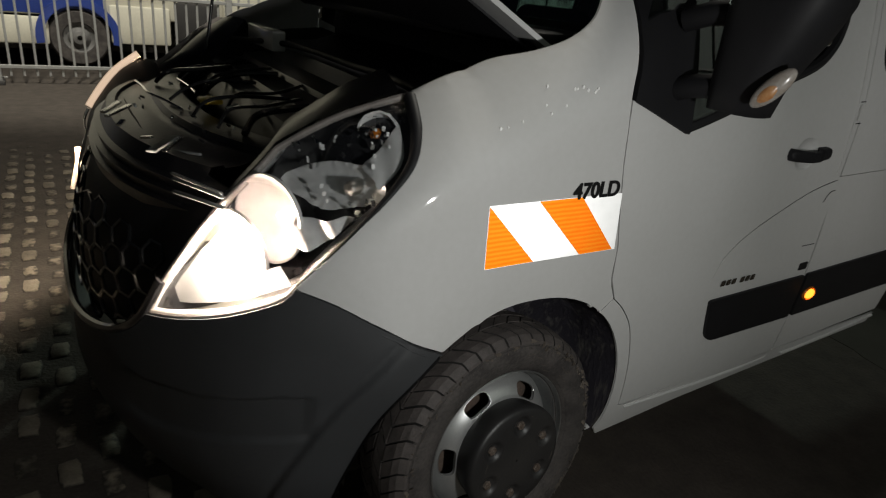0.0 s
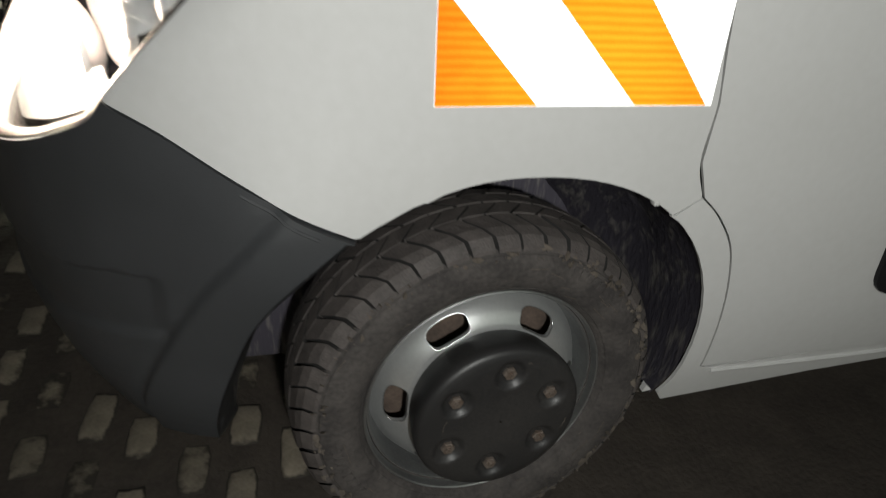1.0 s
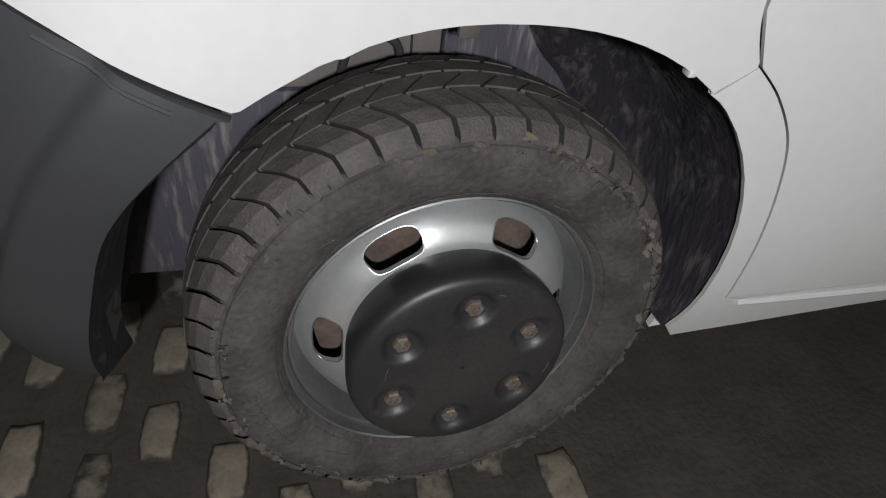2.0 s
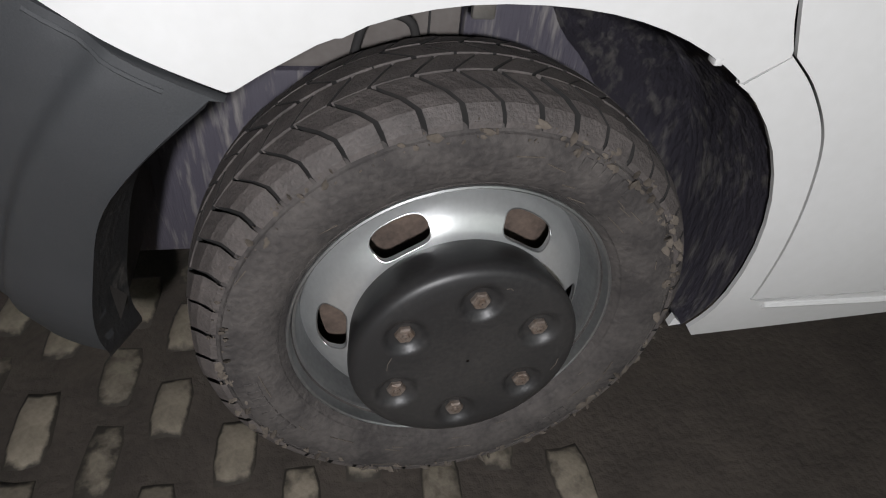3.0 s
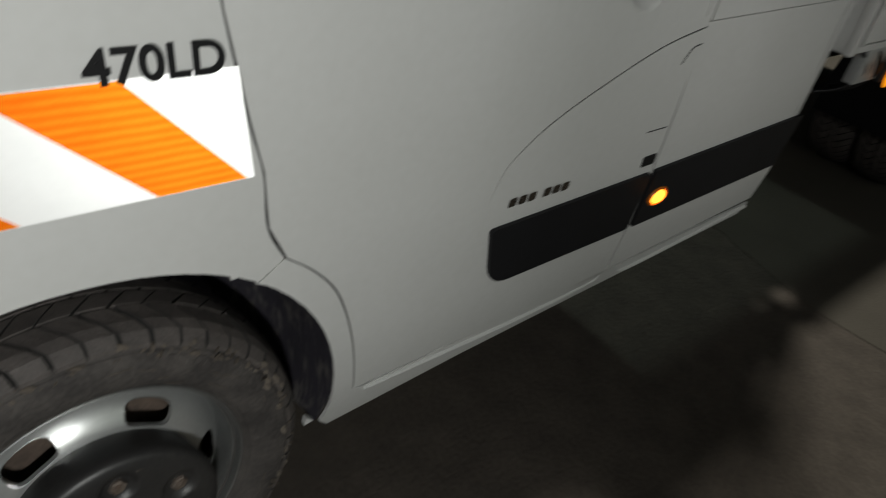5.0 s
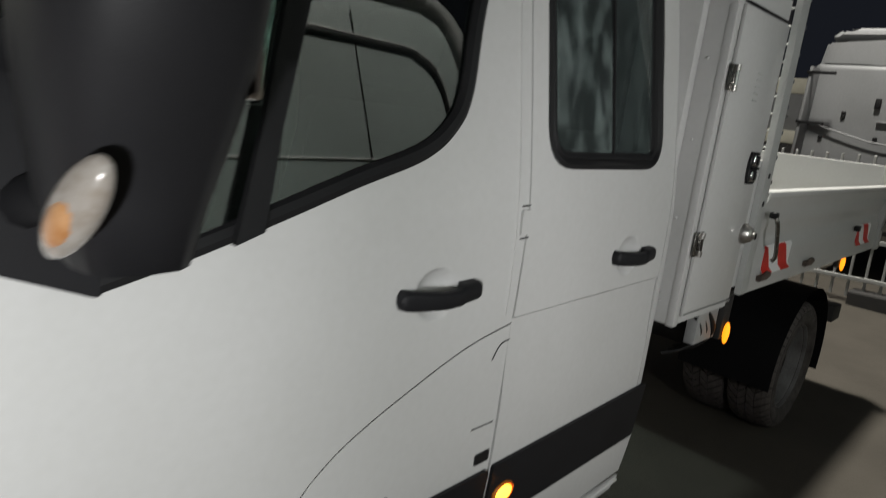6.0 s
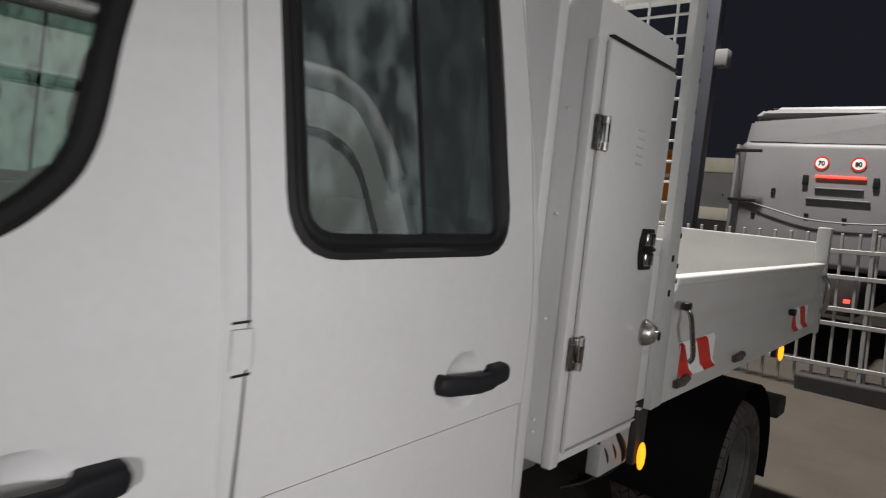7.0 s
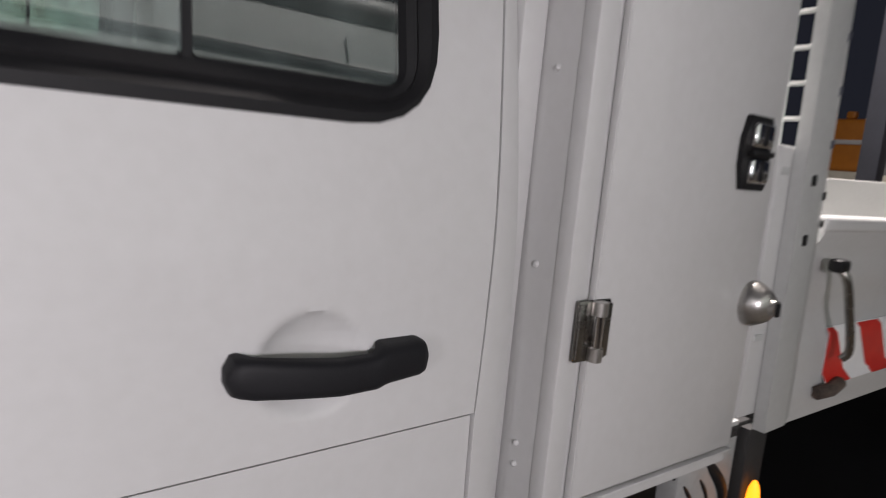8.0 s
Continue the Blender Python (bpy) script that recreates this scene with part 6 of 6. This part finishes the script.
for x in (9.3, 11.6):
    for s in (-1, 1):
        bm = lathe([(0.1, -0.13), (0.3, -0.15), (0.5, -0.13), (0.5, 0.13), (0.3, 0.15), (0.1, 0.13)], 32)
        o = part("wheel", bm, RUBBER, tk)
        o.matrix_local = Matrix.Translation((x, CY + s * 0.95, 0.5))
for y in (0.35, -0.35, 0.9):
    part("tail_light", new_box(8.72, 8.76, CY + y - 0.03, CY + y + 0.03, 0.70, 0.74, 0.005), LITRED, tk)

tkr = thing("tank_lorry", "pale tank lorry parked behind the fence", "lorry")
bm = lathe([(0.02, 0), (0.75, 0.05), (0.82, 0.2), (0.82, 6.0), (0.75, 6.2)], 40)
o = part("tank", bm, TRUCKGREY, tkr)
o.matrix_local = Matrix.Translation((16, 4.1, 2.05)) @ pose(0, 0, 0, 0, 0, -90)
part("top_box", new_box(16, 22, 3.4, 4.9, 2.55, 2.9, 0.05), CREAM, tkr)
part("frame", new_box(15.8, 22, 3.4, 4.9, 1.45, 1.75, 0.05), CREAM, tkr)
part("chassis", new_box(15.8, 22, 3.6, 4.7, -0.02, 1.45, 0.05), CHASSIS, tkr)

orr = thing("orange_lorry", "orange lorry with a beacon on its cab", "lorry")
part("cab", new_box(20, 22, 5.9, 8.3, 1.9, 3.3, 0.15, 3), ORANGE, orr)
part("chassis", new_box(19.5, 26, 6.2, 8.0, -0.02, 1.9, 0.08), CREAM, orr)
for y in (6.6, 7.1, 7.6):
    part("beacon", new_box(20.1, 20.3, y - 0.12, y + 0.12, 3.3, 3.5, 0.05), ORANGE, orr)
part("side_marking", new_box(19.97, 20.0, 6.2, 8.2, 2.62, 2.74, 0.01), WHITE, orr)

ms = thing("gantry_mast", "dark steel mast with a box lamp on its side", "mast")
part("pole", new_box(8.0, 8.17, 1.875, 2.045, -0.03, 11.0, 0.01), DARKMAST, ms)
part("lamp_box", new_box(8.0, 8.15, 1.735, 1.875, 3.12, 3.31, 0.02), TRIM, ms)
part("lamp_box", new_box(8.0, 8.15, 2.045, 2.17, 3.10, 3.29, 0.02), TRIM, ms)

# blue and white lorry past the far fence
bl = thing("blue_lorry", "white and blue lorry parked beyond the fence", "lorry")
part("side_skirt", new_box(-4.6, -0.86, 9.0, 9.08, 0.26, 0.60, 0.03), CREAM, bl)
part("side_skirt", new_box(-0.14, 0.62, 9.0, 9.08, 0.30, 0.80, 0.03), CREAM, bl)
part("body", new_box(-4.8, 2.2, 9.05, 11.4, 0.62, 3.2, 0.05), CREAM, bl)
part("band", new_box(-4.8, -0.2, 9.035, 9.056, 0.64, 1.15, 0.008), BLUE, bl, "blue painted lower body panel")
bm = bmesh.new()
rows = []
for y in (8.96, 9.3):
    for r in (0.40, 0.50):
        rows.append([bm.verts.new((-0.52 + r * math.cos(radians(a)), y, 0.36 + r * math.sin(radians(a)))) for a in range(-10, 191, 10)])
for a, b in ((rows[0], rows[1]), (rows[1], rows[3]), (rows[0], rows[2])):
    for i in range(len(a) - 1):
        bm.faces.new((a[i], a[i + 1], b[i + 1], b[i]))
bmesh.ops.recalc_face_normals(bm, faces=bm.faces)
part("wheel_arch", bm, BLUE, bl)
for x in (-0.52, -3.9):
    o = part("wheel", lathe([(0.19, 0.02), (0.2, -0.02), (0.33, -0.03), (0.36, 0.02), (0.36, 0.24)], 40), RUBBER, bl)
    o.matrix_local = Matrix.Translation((x, 9.02, 0.36))
    r = part("rim", lathe([(0.03, -0.04), (0.08, -0.03), (0.14, 0.04), (0.19, 0.02)], 40), DIMRIM, bl)
    r.matrix_local = Matrix.Translation((x, 9.02, 0.36))
part("underside", new_box(-4.6, 2.0, 9.4, 11.2, 0.15, 0.65, 0.02), CHASSIS, bl)
part("tool_box", new_box(0.7, 1.3, 9.0, 9.5, 0.35, 0.9, 0.05), CHASSIS, bl)
part("side_panel", new_box(1.35, 2.1, 9.0, 9.06, 0.5, 1.5, 0.03), CREAM, bl)

# lamp on the far fence, and an orange block added for an unidentified orange thing past it
fl = thing("fence_lamp", "small white floodlight on a post by the fence", "lamp")
part("post", new_box(4.70, 4.76, 8.2, 8.26, 0, 2.6, 0.01), GALV, fl)
part("lamp_face", new_box(4.66, 4.80, 8.16, 8.19, 2.50, 2.62, 0.01), LITLAMP, fl, "glowing lamp face")
sk = thing("orange_block", "orange block standing in for an unidentified orange thing beyond the fence", "skip")
bm = bmesh.new()
for z, g in ((-0.03, -0.25), (1.95, 0.15)):
    for x in (4.7 - g, 6.2 + g):
        for y in (9.9 - g, 11.2 + g):
            bm.verts.new((x, y, z))
bmesh.ops.convex_hull(bm, input=bm.verts)
part("body", bm, ORANGE, sk, "", False)

# grey box trailer on the camera's side of the lane, seen in the van's windows
tr = thing("box_trailer", "grey box trailer with a rounded rear corner, bright top rail", "trailer")
side = rounded([(-5.5, 1.05, 0.05), (5.28, 1.05, 0.05), (5.20, 2.9, 0.3), (5.02, 3.86, 0.42), (-5.5, 3.86, 0.05)], 0.05, 8)
part("body", sheet(side, lambda u, z, o=0.0: Vector((u, -3.4 - o - 0.5 * max(z - 3.45, 0) ** 2, z)), 2.5, 0.4), TRAILER, tr, "grey trailer body with a rounded rear corner")
top = spline([(-5.5, -3.47, 3.86), (1.0, -3.47, 3.86), (4.3, -3.47, 3.86), (4.72, -3.46, 3.80), (4.95, -3.44, 3.62), (5.08, -3.42, 3.30), (5.16, -3.41, 2.9)], 8)
part("top_rail", tube(top, 0.12, 16), RAILMETAL, tr, "bright rounded top rail")
for w, mt in ((0.0, INK), (0.05, GALV)):
    line = spline([(-5.5, -3.40, 3.31 + w), (1.0, -3.40, 3.31 + w), (4.0, -3.40, 3.27 + w), (4.45 + w, -3.40, 3.20 + w), (4.66 + w, -3.40, 3.02 + w), (4.74 + w, -3.40, 2.75), (4.80 + w, -3.40, 2.1)], 8)
    part("moulding", tube(line, 0.032 if mt is INK else 0.018, 8), mt, tr)
part("lower_line", tube([(-5.5, -3.40, 2.20), (4.8, -3.40, 2.22)], 0.016, 6), GALV, tr)
for x in (-3.2, -0.9, 1.4, 3.7):
    part("panel_joint", tube([(x, -3.395, 1.1), (x, -3.395, 3.55)], 0.006, 6), CHASSIS, tr)
part("underframe", new_box(-5.3, 5.0, -5.5, -3.8, 0.5, 1.05, 0.02), CHASSIS, tr)
for x in (2.9, 4.2):
    o = part("wheel", lathe([(0.1, 0.0), (0.28, -0.02), (0.48, -0.02), (0.5, 0.03), (0.5, 0.3)], 32), RUBBER, tr)
    o.matrix_local = Matrix.Translation((x, -3.5, 0.5)) @ pose(0, 0, 0, 0, 0, 180)


# ---- cobbles ----
def cobble(rng, w, d):
    """One worn setting stone: a rounded, slightly domed block."""
    pts = []
    for a in range(10):
        c, s = math.cos(radians(18 + 36 * a)), math.sin(radians(18 + 36 * a))
        pts.append((math.copysign(min(abs(c) * 1.3, 1) ** 0.85, c) * w / 2 * (0.93 + rng.random() * 0.12), math.copysign(min(abs(s) * 1.3, 1) ** 0.85, s) * d / 2 * (0.93 + rng.random() * 0.12)))
    v = [(x, y, -0.030) for x, y in pts] + [(x * 0.97, y * 0.97, -0.012) for x, y in pts] + [(x * 0.72, y * 0.72, -0.003) for x, y in pts] + [(0, 0, 0.001)]
    f = []
    for k in range(10):
        j = (k + 1) % 10
        f += [(k, j, 10 + j, 10 + k), (10 + k, 10 + j, 20 + j, 20 + k), (20 + k, 20 + j, 30)]
    return v, f


pave = slab("pavement", -8.0, 2.6, -5.0, 8.6, -0.09, -0.011, SOIL, "cobbled yard with dark soil in wide joints", "cobbles")
rng = random.Random(11)
kinds = [cobble(rng, 0.072 + rng.random() * 0.016, 0.128 + rng.random() * 0.03) for _ in range(9)]
meshes = []
for v, f in kinds:
    me = bpy.data.meshes.new("cobble")
    me.from_pydata(v, [], f)
    me.shade_smooth()
    me.materials.append(STONE)
    meshes.append(me)
allv, allf, near = [], [], []
col = 0
x = -7.0
while x < 0.72:
    y = -2.35 + (0.092 if col % 2 else 0)
    while y < 8.4:
        k, px, py, tz, tw = rng.randrange(9), x + rng.uniform(-.009, .009), y + rng.uniform(-.012, .012), rng.uniform(-.007, .0) - 0.016 * smooth01((x - 0.12) / 0.4) - 0.018 * smooth01((y - 4.3) / 0.9), rng.uniform(-.09, .09)
        inside = -1.35 < px < 0.45 and -0.30 < py < 1.0
        if inside and len(near) < 300:
            near.append((k, px, py, tz, tw))
        else:
            c, s, b = math.cos(tw), math.sin(tw), len(allv)
            allv += [(px + c * a - s * d, py + s * a + c * d, e + tz) for a, d, e in kinds[k][0]]
            allf += [tuple(b + i for i in f) for f in kinds[k][1]]
        y += 0.184
    x += 0.111
    col += 1
me = bpy.data.meshes.new("cobbles")
me.from_pydata(allv, [], allf)
me.shade_smooth()
me.materials.append(STONE)
o = new("cobbles", me)
o.parent = pave
tagged(o, "worn brown cobbles", kind="stuff")
for k, px, py, tz, tw in near:
    o = new("cobble", meshes[k])
    o.parent = pave
    o.matrix_local = Matrix.Translation((px, py, tz)) @ Matrix.Rotation(tw, 4, "Z")
